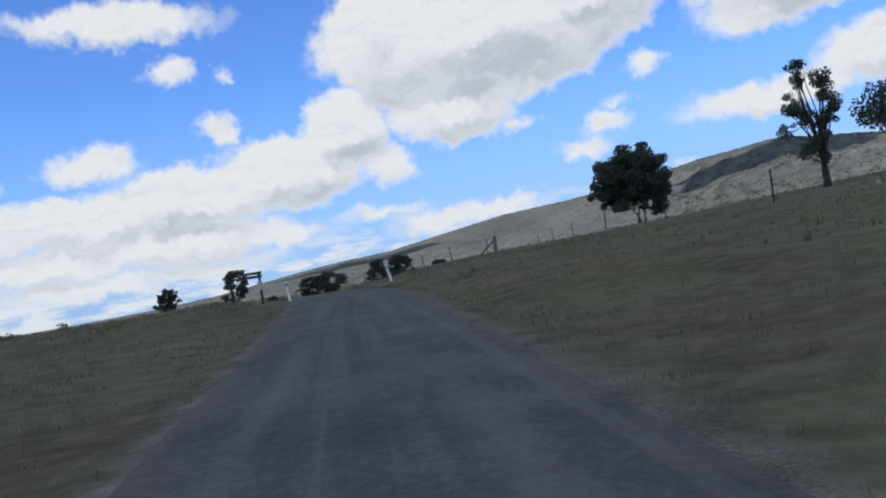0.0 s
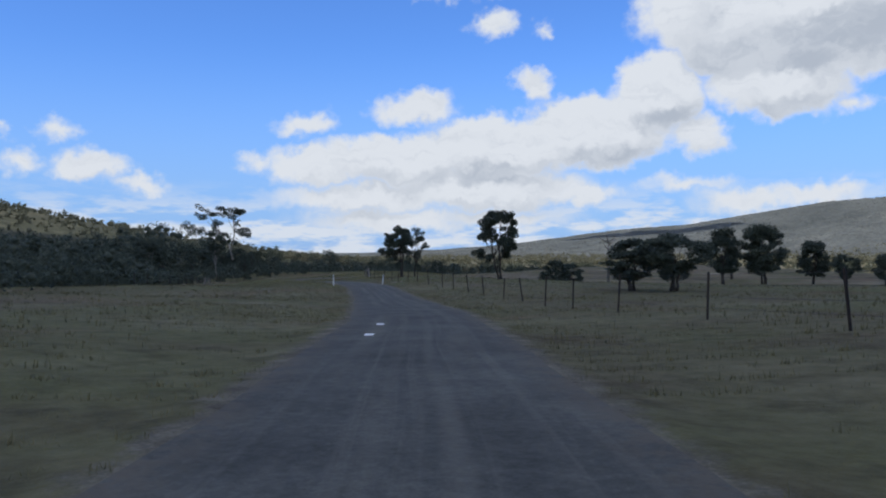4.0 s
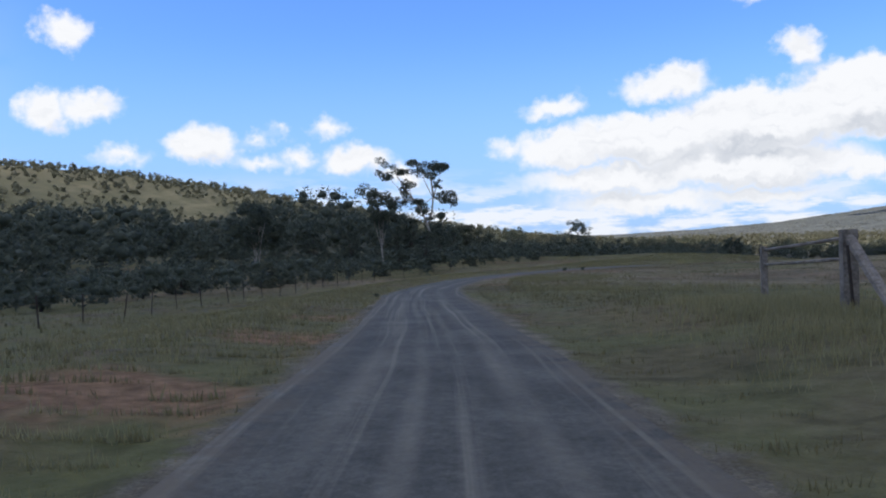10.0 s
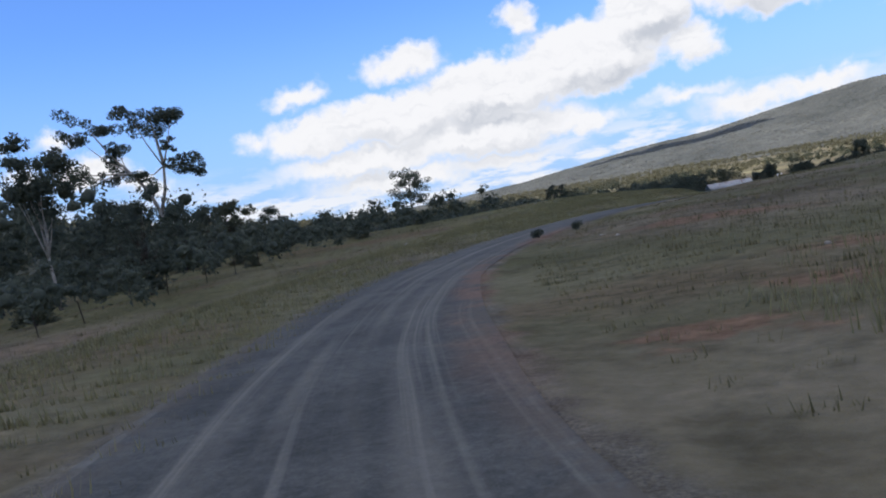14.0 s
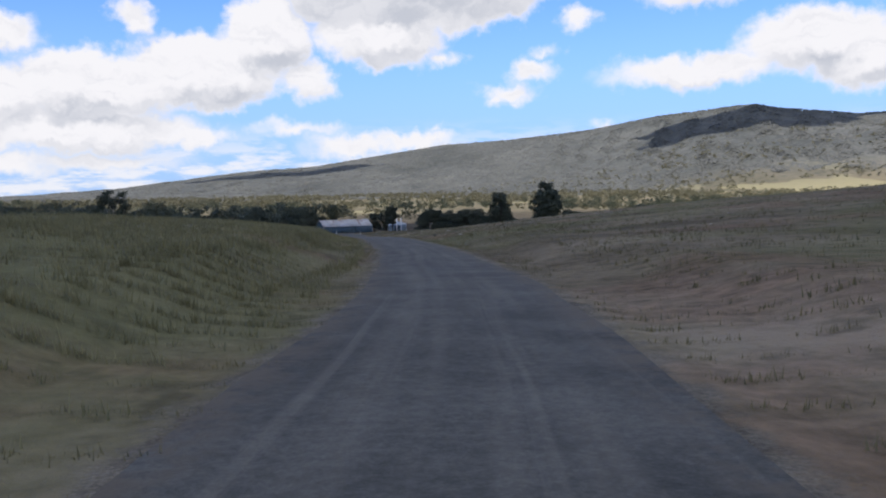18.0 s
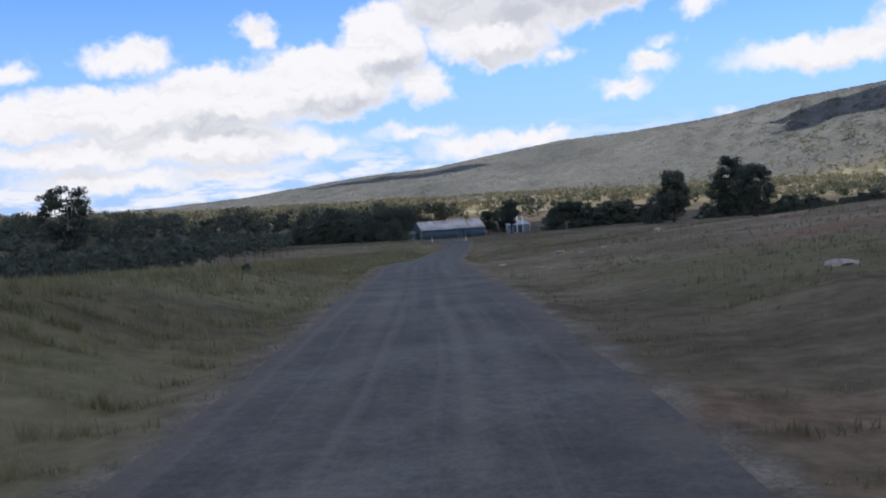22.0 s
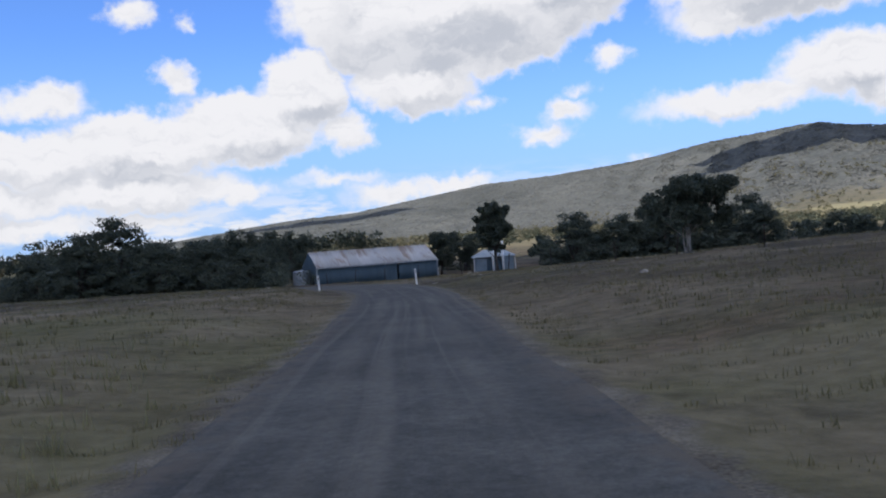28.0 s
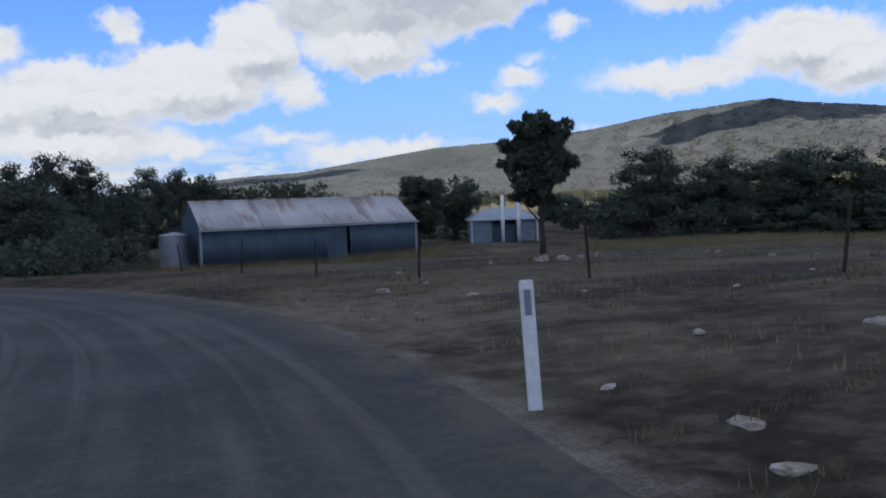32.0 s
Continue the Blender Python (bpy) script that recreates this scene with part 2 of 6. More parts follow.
def red_earth(n, flat):
    """Where bare red earth lies by the bend and in the far paddock."""
    torn = n.vec("MULTIPLY_ADD", n.vec("SUBTRACT", n.noise(flat, 0.9, 4.0, 0.65, True), (0.5, 0.5, 0.5)), (3.0, 3.0, 0), flat)
    red = None
    for x, y, rx, ry in ((-79.8, 134.2, 2.6, 1.3), (-84.3, 139.6, 2.2, 1.3), (-88.8, 144.0, 2.0, 1.2), (-107.1, 173.0, 2.2, 1.5), (-108.6, 190.4, 1.6, 0.35), (-106.0, 191.6, 1.6, 0.35), (-103.2, 192.8, 1.6, 0.35), (-100.5, 194.0, 1.6, 0.35), (-116.8, 199.6, 2.8, 1.3), (-112.4, 184.4, 1.1, 0.8), (-112.0, 187.6, 1.6, 0.7), (-113.6, 181.8, 0.9, 0.6),
                         (-133.5, 398.0, 3.0, 1.5), (-129.0, 371.5, 4.2, 1.0), (-131.8, 374.0, 3.0, 0.9), (-126.0, 361.0, 3.4, 0.8), (-133.8, 366.5, 1.6, 0.7), (-121.5, 322.0, 4.0, 0.9)):
        one = n.vec("LENGTH", n.vec("MULTIPLY", n.vec("SUBTRACT", torn, (x, y, 0)), (1 / rx, 1 / ry, 0)))
        red = one if red is None else n.math("MINIMUM", red, one)
    return n.step(red, 1.25, 0.5)


def ground_colour(n, p):
    flat = n.vec("MULTIPLY", p, (1, 1, 0.2))
    big, mid, small = n.noise(flat, 0.035, 4.0), n.noise(flat, 0.22, 5.0, 0.6), n.noise(flat, 3.0, 5.0, 0.65)
    mixv = n.math("ADD", n.math("MULTIPLY", big, 0.34), n.math("ADD", n.math("MULTIPLY", mid, 0.41), n.math("MULTIPLY", small, 0.25)))
    grass = n.ramp(mixv, [(0.36, (0.058, 0.049, 0.030)), (0.44, (0.108, 0.090, 0.055)), (0.50, (0.158, 0.131, 0.084)), (0.56, (0.212, 0.175, 0.117)), (0.64, (0.30, 0.250, 0.178))])
    lush = n.math("MULTIPLY", n.step(n.noise(flat, 0.05, 4.0, 0.6), 0.45, 0.60), 0.42)
    grass = n.mix(lush, grass, n.mix(small, (0.050, 0.066, 0.018), (0.165, 0.172, 0.058)))
    green = n.math("MULTIPLY", n.step(n.add("ShaderNodeSeparateXYZ", {0: p}).outputs[1], 200.0, 140.0), n.step(mid, 0.36, 0.56))
    grass = n.mix(n.math("MULTIPLY", green, n.math("MULTIPLY_ADD", n.step(n.add("ShaderNodeSeparateXYZ", {0: p}).outputs[1], 60.0, 130.0), 0.28, 0.42)), grass, n.mix(small, (0.044, 0.056, 0.020), (0.150, 0.158, 0.066)))
    # the lower side of the road past the bend stays green
    at = n.add("ShaderNodeSeparateXYZ", {0: p})
    side = n.step(n.math("MULTIPLY_ADD", at.outputs[1], 0.10, at.outputs[0]), -102.0, -106.0)
    moist = n.math("MULTIPLY", side, n.math("MULTIPLY", n.step(at.outputs[1], 190.0, 225.0), n.step(at.outputs[1], 385.0, 330.0)))
    grass = n.mix(n.math("MULTIPLY", moist, n.math("MULTIPLY_ADD", n.step(mid, 0.36, 0.56), 0.40, 0.20)), grass, n.mix(small, (0.075, 0.082, 0.032), (0.225, 0.218, 0.098)))
    soil = n.ramp(small, [(0.35, (0.095, 0.056, 0.036)), (0.65, (0.25, 0.150, 0.098))])
    bare = n.math("MULTIPLY", n.step(n.noise(flat, 0.085, 5.0, 0.64), 0.52, 0.66), n.math("MULTIPLY_ADD", n.step(at.outputs[1], 120.0, 260.0), 0.20, 0.26))
    near = n.mix(bare, grass, soil)
    tuft = n.step(n.noise(flat, 1.1, 4.0, 0.65), 0.50, 0.30)
    near = n.mix(n.math("MULTIPLY", tuft, 0.45), near, (0.030, 0.030, 0.016))
    # bare red earth by the bend, and the darker brown ground of the farm yard
    near = n.mix(n.math("MULTIPLY", red_earth(n, flat), 0.7), near, n.ramp(small, RED_EARTH))
    yard_brown = n.ramp(small, [(0.34, (0.018, 0.016, 0.012)), (0.5, (0.040, 0.034, 0.025)), (0.66, (0.098, 0.084, 0.062))])
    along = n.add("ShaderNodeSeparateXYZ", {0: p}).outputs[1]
    near = n.mix(n.math("MULTIPLY", n.step(along, 408.0, 436.0), n.math("MULTIPLY_ADD", n.step(mid, 0.40, 0.58), -0.45, 0.9)), near, yard_brown)
    # the bush of the range: dull grey-green crowns with pale gaps, haze tinted into the colour
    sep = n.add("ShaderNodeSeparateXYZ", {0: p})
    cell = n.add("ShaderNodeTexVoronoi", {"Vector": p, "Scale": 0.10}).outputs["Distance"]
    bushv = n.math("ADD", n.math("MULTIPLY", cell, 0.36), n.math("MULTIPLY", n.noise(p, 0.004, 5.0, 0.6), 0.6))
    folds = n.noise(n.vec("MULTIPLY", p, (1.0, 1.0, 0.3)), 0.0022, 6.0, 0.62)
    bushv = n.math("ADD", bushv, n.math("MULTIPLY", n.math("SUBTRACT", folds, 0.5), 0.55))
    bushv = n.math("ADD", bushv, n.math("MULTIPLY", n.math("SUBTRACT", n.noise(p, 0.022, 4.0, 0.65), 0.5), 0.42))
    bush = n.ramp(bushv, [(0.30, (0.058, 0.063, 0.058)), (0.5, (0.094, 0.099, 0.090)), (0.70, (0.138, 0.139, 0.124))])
    dots = n.step(n.add("ShaderNodeTexVoronoi", {"Vector": p, "Scale": 0.055}).outputs["Distance"], 0.18, 0.42)
    foot = n.mix(n.math("MULTIPLY_ADD", n.step(folds, 0.42, 0.58), -0.35, n.math("MULTIPLY_ADD", dots, -0.6, 0.95)), (0.20, 0.170, 0.105), (0.070, 0.074, 0.046))
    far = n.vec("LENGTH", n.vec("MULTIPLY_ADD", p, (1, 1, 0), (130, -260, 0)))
    scrub = n.ramp(bushv, [(0.30, (0.032, 0.036, 0.022)), (0.55, (0.062, 0.064, 0.040)), (0.80, (0.15, 0.134, 0.090))])
    near = n.mix(n.step(sep.outputs[0], -240.0, -380.0), near, scrub)
    open_field = n.step(n.noise(n.vec("MULTIPLY", p, (1.0, 0.45, 0.3)), 0.0065, 3.0, 0.5), 0.56, 0.60)
    foot = n.mix(n.math("MULTIPLY", open_field, 0.8), foot, (0.30, 0.270, 0.150))
    near = n.mix(n.step(far, 480.0, 700.0), near, foot)
    near = n.mix(n.math("MULTIPLY", n.step(sep.outputs[0], -330.0, -430.0), 0.6), near, n.mix(n.step(folds, 0.4, 0.6), scrub, (0.072, 0.072, 0.047)))
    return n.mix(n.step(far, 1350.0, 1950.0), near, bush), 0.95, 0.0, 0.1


def ground_relief(n, p):
    return n.math("ADD", n.noise(p, 6.0, 5.0, 0.7), n.math("MULTIPLY", n.noise(p, 0.6, 3.0), 1.5)), 0.8, 0.12


def red_shoulder(n, p, lane):
    """Red gravel along the inner edge of the bend."""
    along = n.add("ShaderNodeSeparateXYZ", {0: p}).outputs[1]
    rag = n.math("MULTIPLY_ADD", n.noise(p, 1.2, 5.0, 0.7), 1.2, -0.6)
    torn = n.step(n.noise(p, 0.45, 4.0, 0.6), 0.36, 0.58)
    return n.math("MULTIPLY", torn, n.math("MULTIPLY", n.step(n.math("ADD", lane, rag), 1.0, 1.6), n.math("MULTIPLY", n.step(along, 177.0, 185.0), n.step(along, 214.0, 206.0))))


def road_colour(n, p):
    uv = n.add("ShaderNodeUVMap", uv_map="lane").outputs[0]
    sep = n.add("ShaderNodeSeparateXYZ", {0: uv})
    wob = n.math("MULTIPLY_ADD", n.noise(n.vec("MULTIPLY", uv, (0.4, 0.06, 0)), 1.0, 2.0), 0.7, -0.35)
    lane = n.math("ADD", sep.outputs[0], wob)
    across = n.math("ABSOLUTE", lane)
    # pale dusty wheel tracks, a pale crown, and thin streaks of loose grit between them
    track = n.math("MULTIPLY", n.step(n.math("ABSOLUTE", n.math("SUBTRACT", across, 0.80)), 0.34, 0.05), 0.6)
    thin = n.math("MULTIPLY", n.step(n.math("ABSOLUTE", n.math("SUBTRACT", across, 0.28)), 0.16, 0.02), 0.55)
    dust = n.math("MULTIPLY", n.math("MAXIMUM", track, thin), n.step(n.noise(n.vec("MULTIPLY", uv, (1.2, 0.10, 0)), 1.0, 4.0, 0.6), 0.36, 0.66))
    lines_at = n.add("ShaderNodeCombineXYZ", {0: n.math("MULTIPLY", lane, 3.4), 1: n.math("MULTIPLY", sep.outputs[1], 0.022)}).outputs[0]
    streak = n.step(n.noise(lines_at, 1.0, 4.0, 0.62), 0.50, 0.68)
    along = n.add("ShaderNodeSeparateXYZ", {0: p}).outputs[1]
    worn = n.math("MULTIPLY", n.step(along, 84.0, 128.0), n.step(along, 232.0, 205.0))
    dust = n.math("MAXIMUM", dust, n.math("MULTIPLY", streak, n.math("MULTIPLY_ADD", worn, 0.4, 0.5)))
    grain = n.math("MULTIPLY_ADD", n.noise(p, 35.0, 3.0, 0.8), 0.5, n.math("MULTIPLY", n.noise(p, 9.0, 3.0, 0.7), 0.5))
    tar = n.ramp(n.math("ADD", n.math("MULTIPLY", grain, 0.62), n.math("MULTIPLY", n.noise(p, 0.8, 4.0), 0.38)),
                 [(0.36, (0.040, 0.041, 0.037)), (0.5, (0.074, 0.075, 0.067)), (0.64, (0.128, 0.127, 0.112))])
    tar = n.mix(n.math("MULTIPLY", n.step(along, 385.0, 425.0), 0.45), tar, (0.030, 0.031, 0.029))
    grit = n.mix(grain, (0.150, 0.140, 0.116), (0.270, 0.252, 0.212))
    pale = n.mix(n.math("MULTIPLY", dust, n.math("MULTIPLY_ADD", worn, 0.28, 0.50)), tar, grit)
    edge = n.math("MULTIPLY", n.step(n.math("ABSOLUTE", sep.outputs[0]), 1.15, 1.8), n.step(n.noise(p, 1.7, 5.0, 0.75), 0.40, 0.56))
    pale = n.mix(n.math("MULTIPLY", edge, 0.8), pale, (0.115, 0.098, 0.074))
    return n.mix(n.math("MULTIPLY", red_shoulder(n, p, sep.outputs[0]), 0.65), pale, n.ramp(grain, RED_EARTH)), 0.9, 0.0, 0.2


def verge_colour(n, p):
    """Loose gravel beside the bitumen that runs out into the paddock."""
    uv = n.add("ShaderNodeUVMap", uv_map="lane").outputs[0]
    lane = n.add("ShaderNodeSeparateXYZ", {0: uv}).outputs[0]
    out = n.math("ABSOLUTE", lane)
    rag = n.math("MULTIPLY_ADD", n.noise(p, 1.5, 5.0, 0.7), 1.1, -0.55)
    small = n.math("MULTIPLY_ADD", n.noise(p, 26.0, 3.0, 0.75), 0.5, n.math("MULTIPLY", n.noise(p, 1.6, 4.0), 0.5))
    gravel = n.ramp(small, [(0.36, (0.070, 0.063, 0.048)), (0.5, (0.142, 0.127, 0.097)), (0.64, (0.240, 0.217, 0.170))])
    gravel = n.mix(n.math("MULTIPLY", red_shoulder(n, p, lane), 0.65), gravel, n.ramp(small, RED_EARTH))
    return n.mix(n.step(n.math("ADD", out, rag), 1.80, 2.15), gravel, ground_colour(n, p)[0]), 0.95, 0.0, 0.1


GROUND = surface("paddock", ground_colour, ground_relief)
ROAD = surface("worn_bitumen", road_colour, lambda n, p: (n.noise(p, 45.0, 3.0, 0.8), 0.5, 0.01))
VERGE = surface("gravel_edge", verge_colour, ground_relief)
BARK_DARK = mottled("dark_bark", [(0.030, 0.026, 0.022), (0.085, 0.072, 0.060)], 1.5, 0.95, 0.8, 0.03)
BARK_PALE = mottled("pale_gum_bark", [(0.16, 0.14, 0.12), (0.42, 0.39, 0.34)], 0.8, 0.85, 0.4, 0.02)
LEAF_DARK = leafy("gum_leaves", (0.048, 0.060, 0.047), (0.110, 0.128, 0.095), 0.3, 0.8)
LEAF_OLIVE = leafy("olive_leaves", (0.054, 0.065, 0.045), (0.120, 0.130, 0.086), 0.3, 0.8)
LEAF_HILL = leafy("hill_leaves", (0.056, 0.063, 0.043), (0.158, 0.157, 0.108), 0.2, 0.06)
LEAF_FAR = leafy("dry_leaves", (0.070, 0.072, 0.044), (0.215, 0.195, 0.122), 0.2, 0.02)
GRASS_BLADE = leafy("grass_blades", (0.085, 0.082, 0.036), (0.230, 0.200, 0.110), 0.4, 0.3)
STRAW = leafy("straw_blades", (0.15, 0.125, 0.065), (0.36, 0.300, 0.180), 0.35, 0.3)
GREEN_BLADE = leafy("green_grass_blades", (0.115, 0.112, 0.050), (0.325, 0.295, 0.160), 0.45, 0.6)
WHITE_PAINT = mottled("white_paint", [(0.62, 0.63, 0.62), (0.82, 0.82, 0.80)], 3.0, 0.6, 0.1)
GREY_WOOD = mottled("weathered_timber", [(0.10, 0.088, 0.075), (0.26, 0.235, 0.205)], 2.5, 0.9, 0.6)
DARK_WOOD = mottled("dark_timber", [(0.020, 0.020, 0.018), (0.060, 0.056, 0.048)], 2.5, 0.9, 0.6)
STEEL = mottled("dark_star_steel", [(0.022, 0.020, 0.019), (0.060, 0.045, 0.036)], 6.0, 0.7, 0.2)
WIRE = mottled("fence_wire", [(0.055, 0.052, 0.048), (0.11, 0.10, 0.09)], 6.0, 0.6, 0.0, metal=0.4)
STONE = mottled("pale_stone", [(0.15, 0.130, 0.100), (0.31, 0.280, 0.228), (0.47, 0.435, 0.365)], 1.6, 0.9, 0.7, 0.05)
DARK_REFLECTOR = mottled("dark_reflector", [(0.030, 0.018, 0.018), (0.06, 0.035, 0.034)], 8.0, 0.35, 0.0)
REFLECTOR = mottled("grey_reflector", [(0.16, 0.20, 0.23), (0.24, 0.28, 0.31)], 8.0, 0.35, 0.0)


def vapour():
    m = bpy.data.materials.new("cloud_vapour")
    m.use_nodes = True
    n = Nodes(m.node_tree)
    d, t = n.add("ShaderNodeBsdfDiffuse", {0: (0.9, 0.9, 0.9, 1)}), n.add("ShaderNodeBsdfTranslucent", {0: (0.9, 0.9, 0.9, 1)})
    mx, out = n.add("ShaderNodeMixShader", {0: 0.4}), n.add("ShaderNodeOutputMaterial")
    m.node_tree.links.new(d.outputs[0], mx.inputs[1])
    m.node_tree.links.new(t.outputs[0], mx.inputs[2])
    m.node_tree.links.new(mx.outputs[0], out.inputs[0])
    return m


CLOUD = vapour()


def hazed_range_colour(n, p):
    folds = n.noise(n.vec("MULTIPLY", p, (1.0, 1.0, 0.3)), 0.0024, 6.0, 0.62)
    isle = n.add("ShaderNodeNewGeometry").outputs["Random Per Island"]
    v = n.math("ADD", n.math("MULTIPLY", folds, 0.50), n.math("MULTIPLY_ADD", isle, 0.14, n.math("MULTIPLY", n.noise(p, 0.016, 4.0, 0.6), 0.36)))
    # colours pulled towards grey to carry the haze over the range
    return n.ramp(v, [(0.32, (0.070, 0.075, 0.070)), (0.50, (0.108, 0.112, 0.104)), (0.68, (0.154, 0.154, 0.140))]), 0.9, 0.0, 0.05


LEAF_HAZED = surface("hazed_range_leaves", hazed_range_colour)

# ---- meshes ----


def mesh_of(name, verts, faces, material=None, smooth=False):
    me = bpy.data.meshes.new(name)
    verts = np.asarray(verts, float)
    if isinstance(faces, np.ndarray):
        k = faces.shape[1]
        me.vertices.add(len(verts))
        me.vertices.foreach_set("co", verts.ravel())
        me.loops.add(faces.size)
        me.loops.foreach_set("vertex_index", faces.ravel().astype(np.int32))
        me.polygons.add(len(faces))
        me.polygons.foreach_set("loop_start", np.arange(0, faces.size, k, dtype=np.int32))
        me.update(calc_edges=True)
    else:
        me.from_pydata(verts.tolist(), [], faces)
        me.update()
    if material:
        me.materials.append(material)
    if smooth:
        me.polygons.foreach_set("use_smooth", [True] * len(me.polygons))
    return me


def part(name, me, parent=None, material=None, label="", at=None):
    """One mesh object under a thing or a part."""
    if isinstance(me, bmesh.types.BMesh):
        data = bpy.data.meshes.new(name)
        me.to_mesh(data)
        me.free()
        me = data
    if material and not me.materials:
        me.materials.append(material)
    ob = new(name, me)
    if at is not None:
        ob.matrix_basis = at
    ob.parent = parent
    return tagged(ob, label)


def thing(name, label, category, at=None, group="", kind=""):
    ob = new(name)
    ob.empty_display_size = 0.2
    if at is not None:
        ob.matrix_basis = at
    return tagged(ob, label, category, group, kind)


def box(bm, size, centre, turn=(0, 0, 0), bevel=0.0):
    m = pose(*centre, *turn) @ Matrix.Diagonal((*size, 1))
    got = bmesh.ops.create_cube(bm, size=1.0, matrix=m)
    if bevel:
        edges = list({e for v in got["verts"] for e in v.link_edges})
        bmesh.ops.bevel(bm, geom=edges, offset=bevel, segments=2, affect="EDGES")
    return bm


def boxed(size, centre=(0, 0, 0), turn=(0, 0, 0), bevel=0.0):
    return box(bmesh.new(), size, centre, turn, bevel)


def tube(points, radii, sides=7):
    """Verts and faces of a tapered tube along points."""
    pts = [Vector(p) for p in points]
    verts, faces = [], []
    for i, p in enumerate(pts):
        way = (pts[min(i + 1, len(pts) - 1)] - pts[max(i - 1, 0)]).normalized()
        side = way.orthogonal().normalized()
        up = way.cross(side)
        for k in range(sides):
            a = 2 * math.pi * k / sides
            verts.append(p + radii[i] * (math.cos(a) * side + math.sin(a) * up))
    for i in range(len(pts) - 1):
        for k in range(sides):
            a, b = i * sides + k, i * sides + (k + 1) % sides
            faces.append((a, b, b + sides, a + sides))
    faces.append(tuple(range(sides))[::-1])
    faces.append(tuple(range(len(verts) - sides, len(verts))))
    return verts, faces


def joined(pieces):
    verts, faces = [], []
    for v, f in pieces:
        faces += [tuple(i + len(verts) for i in face) for face in f]
        verts += list(v)
    return verts, faces


# ---- the lie of the land ----
ROAD_LINE = [(26, -110, -2.2), (14, -62, -1.4), (0.2, 0, 0.06), (-5.7, 25, 0.82), (-9.9, 37.6, 0.98), (-16.4, 51, 0.92), (-27.6, 71.5, 0.32),
             (-37.8, 87.3, -0.36), (-51.2, 106.9, -0.56), (-65.6, 124.7, -0.96), (-81.4, 141.1, -1.66), (-97.6, 157, -2.35),
             (-107.6, 168.3, -2.88), (-116.0, 179.8, -3.22), (-122.2, 192.8, -3.48), (-125.4, 209, -3.65), (-126.5, 227, -3.9),
             (-126.2, 250, -4.72), (-127.7, 272.8, -5.53), (-131.8, 304.5, -6.66), (-137.3, 335.7, -8.19), (-141, 364.6, -10.35),
             (-143.8, 394.2, -11.68), (-145.7, 413.6, -12.15), (-148.0, 429, -12.7), (-150.6, 438.5, -13.0), (-154.5, 446, -13.25),
             (-160, 451.3, -13.45), (-169, 454.8, -13.65), (-185, 456.5, -13.9), (-230, 458, -14.6)]


def smooth_line(points, step=1.0, passes=10):
    p = np.array(points, float)
    s = np.r_[0, np.cumsum(np.linalg.norm(np.diff(p[:, :2], axis=0), axis=1))]
    at = np.arange(0, s[-1], step)
    q = np.stack([np.interp(at, s, p[:, k]) for k in range(3)], 1)
    for _ in range(passes):
        q[2:-2] = (q[:-4] + q[1:-3] + q[2:-2] + q[3:-1] + q[4:]) / 5
    return q


LINE = smooth_line(ROAD_LINE)
MONO = LINE[LINE[:, 1] < 444]
PROFILE_Y = np.r_[-2500, -400, MONO[:, 1], 480, 520, 700, 1000, 2000, 4800]
PROFILE_Z = np.r_[-6, -5, MONO[:, 2], -15.2, -15.9, -18, -19, -14, -5]
PROFILE_X = np.r_[40, 40, MONO[:, 0], -165, -165, -140, -140, -140, -140]


def fade(v, lo, hi):
    t = np.clip((v - lo) / (hi - lo), 0, 1)
    return t * t * (3 - 2 * t)


def wavy(x, y, size, seed=0):
    """Cheap smooth noise in -1..1."""
    r = np.random.RandomState(seed)
    out = 0
    for _ in range(6):
        a, ph, k = r.uniform(0, 6.28), r.uniform(0, 6.28), r.uniform(0.6, 1.7) * 6.28 / size
        out = out + np.sin((x * math.cos(a) + y * math.sin(a)) * k + ph)
    return out / 6


RIDGE_BEARING = [-180, -95, -70, -45, -32, -27, -23, -21, -15, -10, -4.5, 0, 5.7, 9, 14, 22, 27, 33, 40, 60, 100, 180]
RIDGE_RISE = [0.3, 0.8, 2.8, 4.2, 4.6, 4.6, 5.1, 5.5, 5.0, 4.15, 3.6, 3.35, 2.5, 1.98, 1.66, 0.66, 0.34, 0.15, 0.2, 0.3, 0.5, 0.3]
RIDGE_FAR = [3000, 2400, 2400, 2500, 2700, 2800, 2950, 3000, 3300, 3600, 3850, 4000, 4100, 4150, 4200, 4300, 4300, 4300, 4000, 3000, 3000, 3000]


def range_z(x, y):
    """Height of the far range over the valley."""
    dx, dy = x + 126, y - 260
    bearing, far = np.degrees(np.arctan2(-dx, dy)), np.hypot(dx, dy)
    top_far = np.interp(bearing, RIDGE_BEARING, RIDGE_FAR)
    top = top_far * np.tan(np.radians(np.interp(bearing, RIDGE_BEARING, RIDGE_RISE)))
    width = np.minimum(1700, top_far * 0.55)
    up = np.clip((far - (top_far - width)) / width, 0, 1)
    spur = wavy(bearing * 60, far * 0.35, 330, 5) * 0.6 + wavy(bearing * 60, far * 0.6, 140, 6) * 0.4
    shape = up ** 1.22 * (1 + 0.55 * spur * (1 - up) * fade(up, 0.02, 0.3))
    return top * shape * np.where(far > top_far, 1 - 0.15 * fade(far, top_far, top_far + 900), 1) + 2.0 * wavy(x, y, 60, 7) * fade(up, 0.7, 1.0)


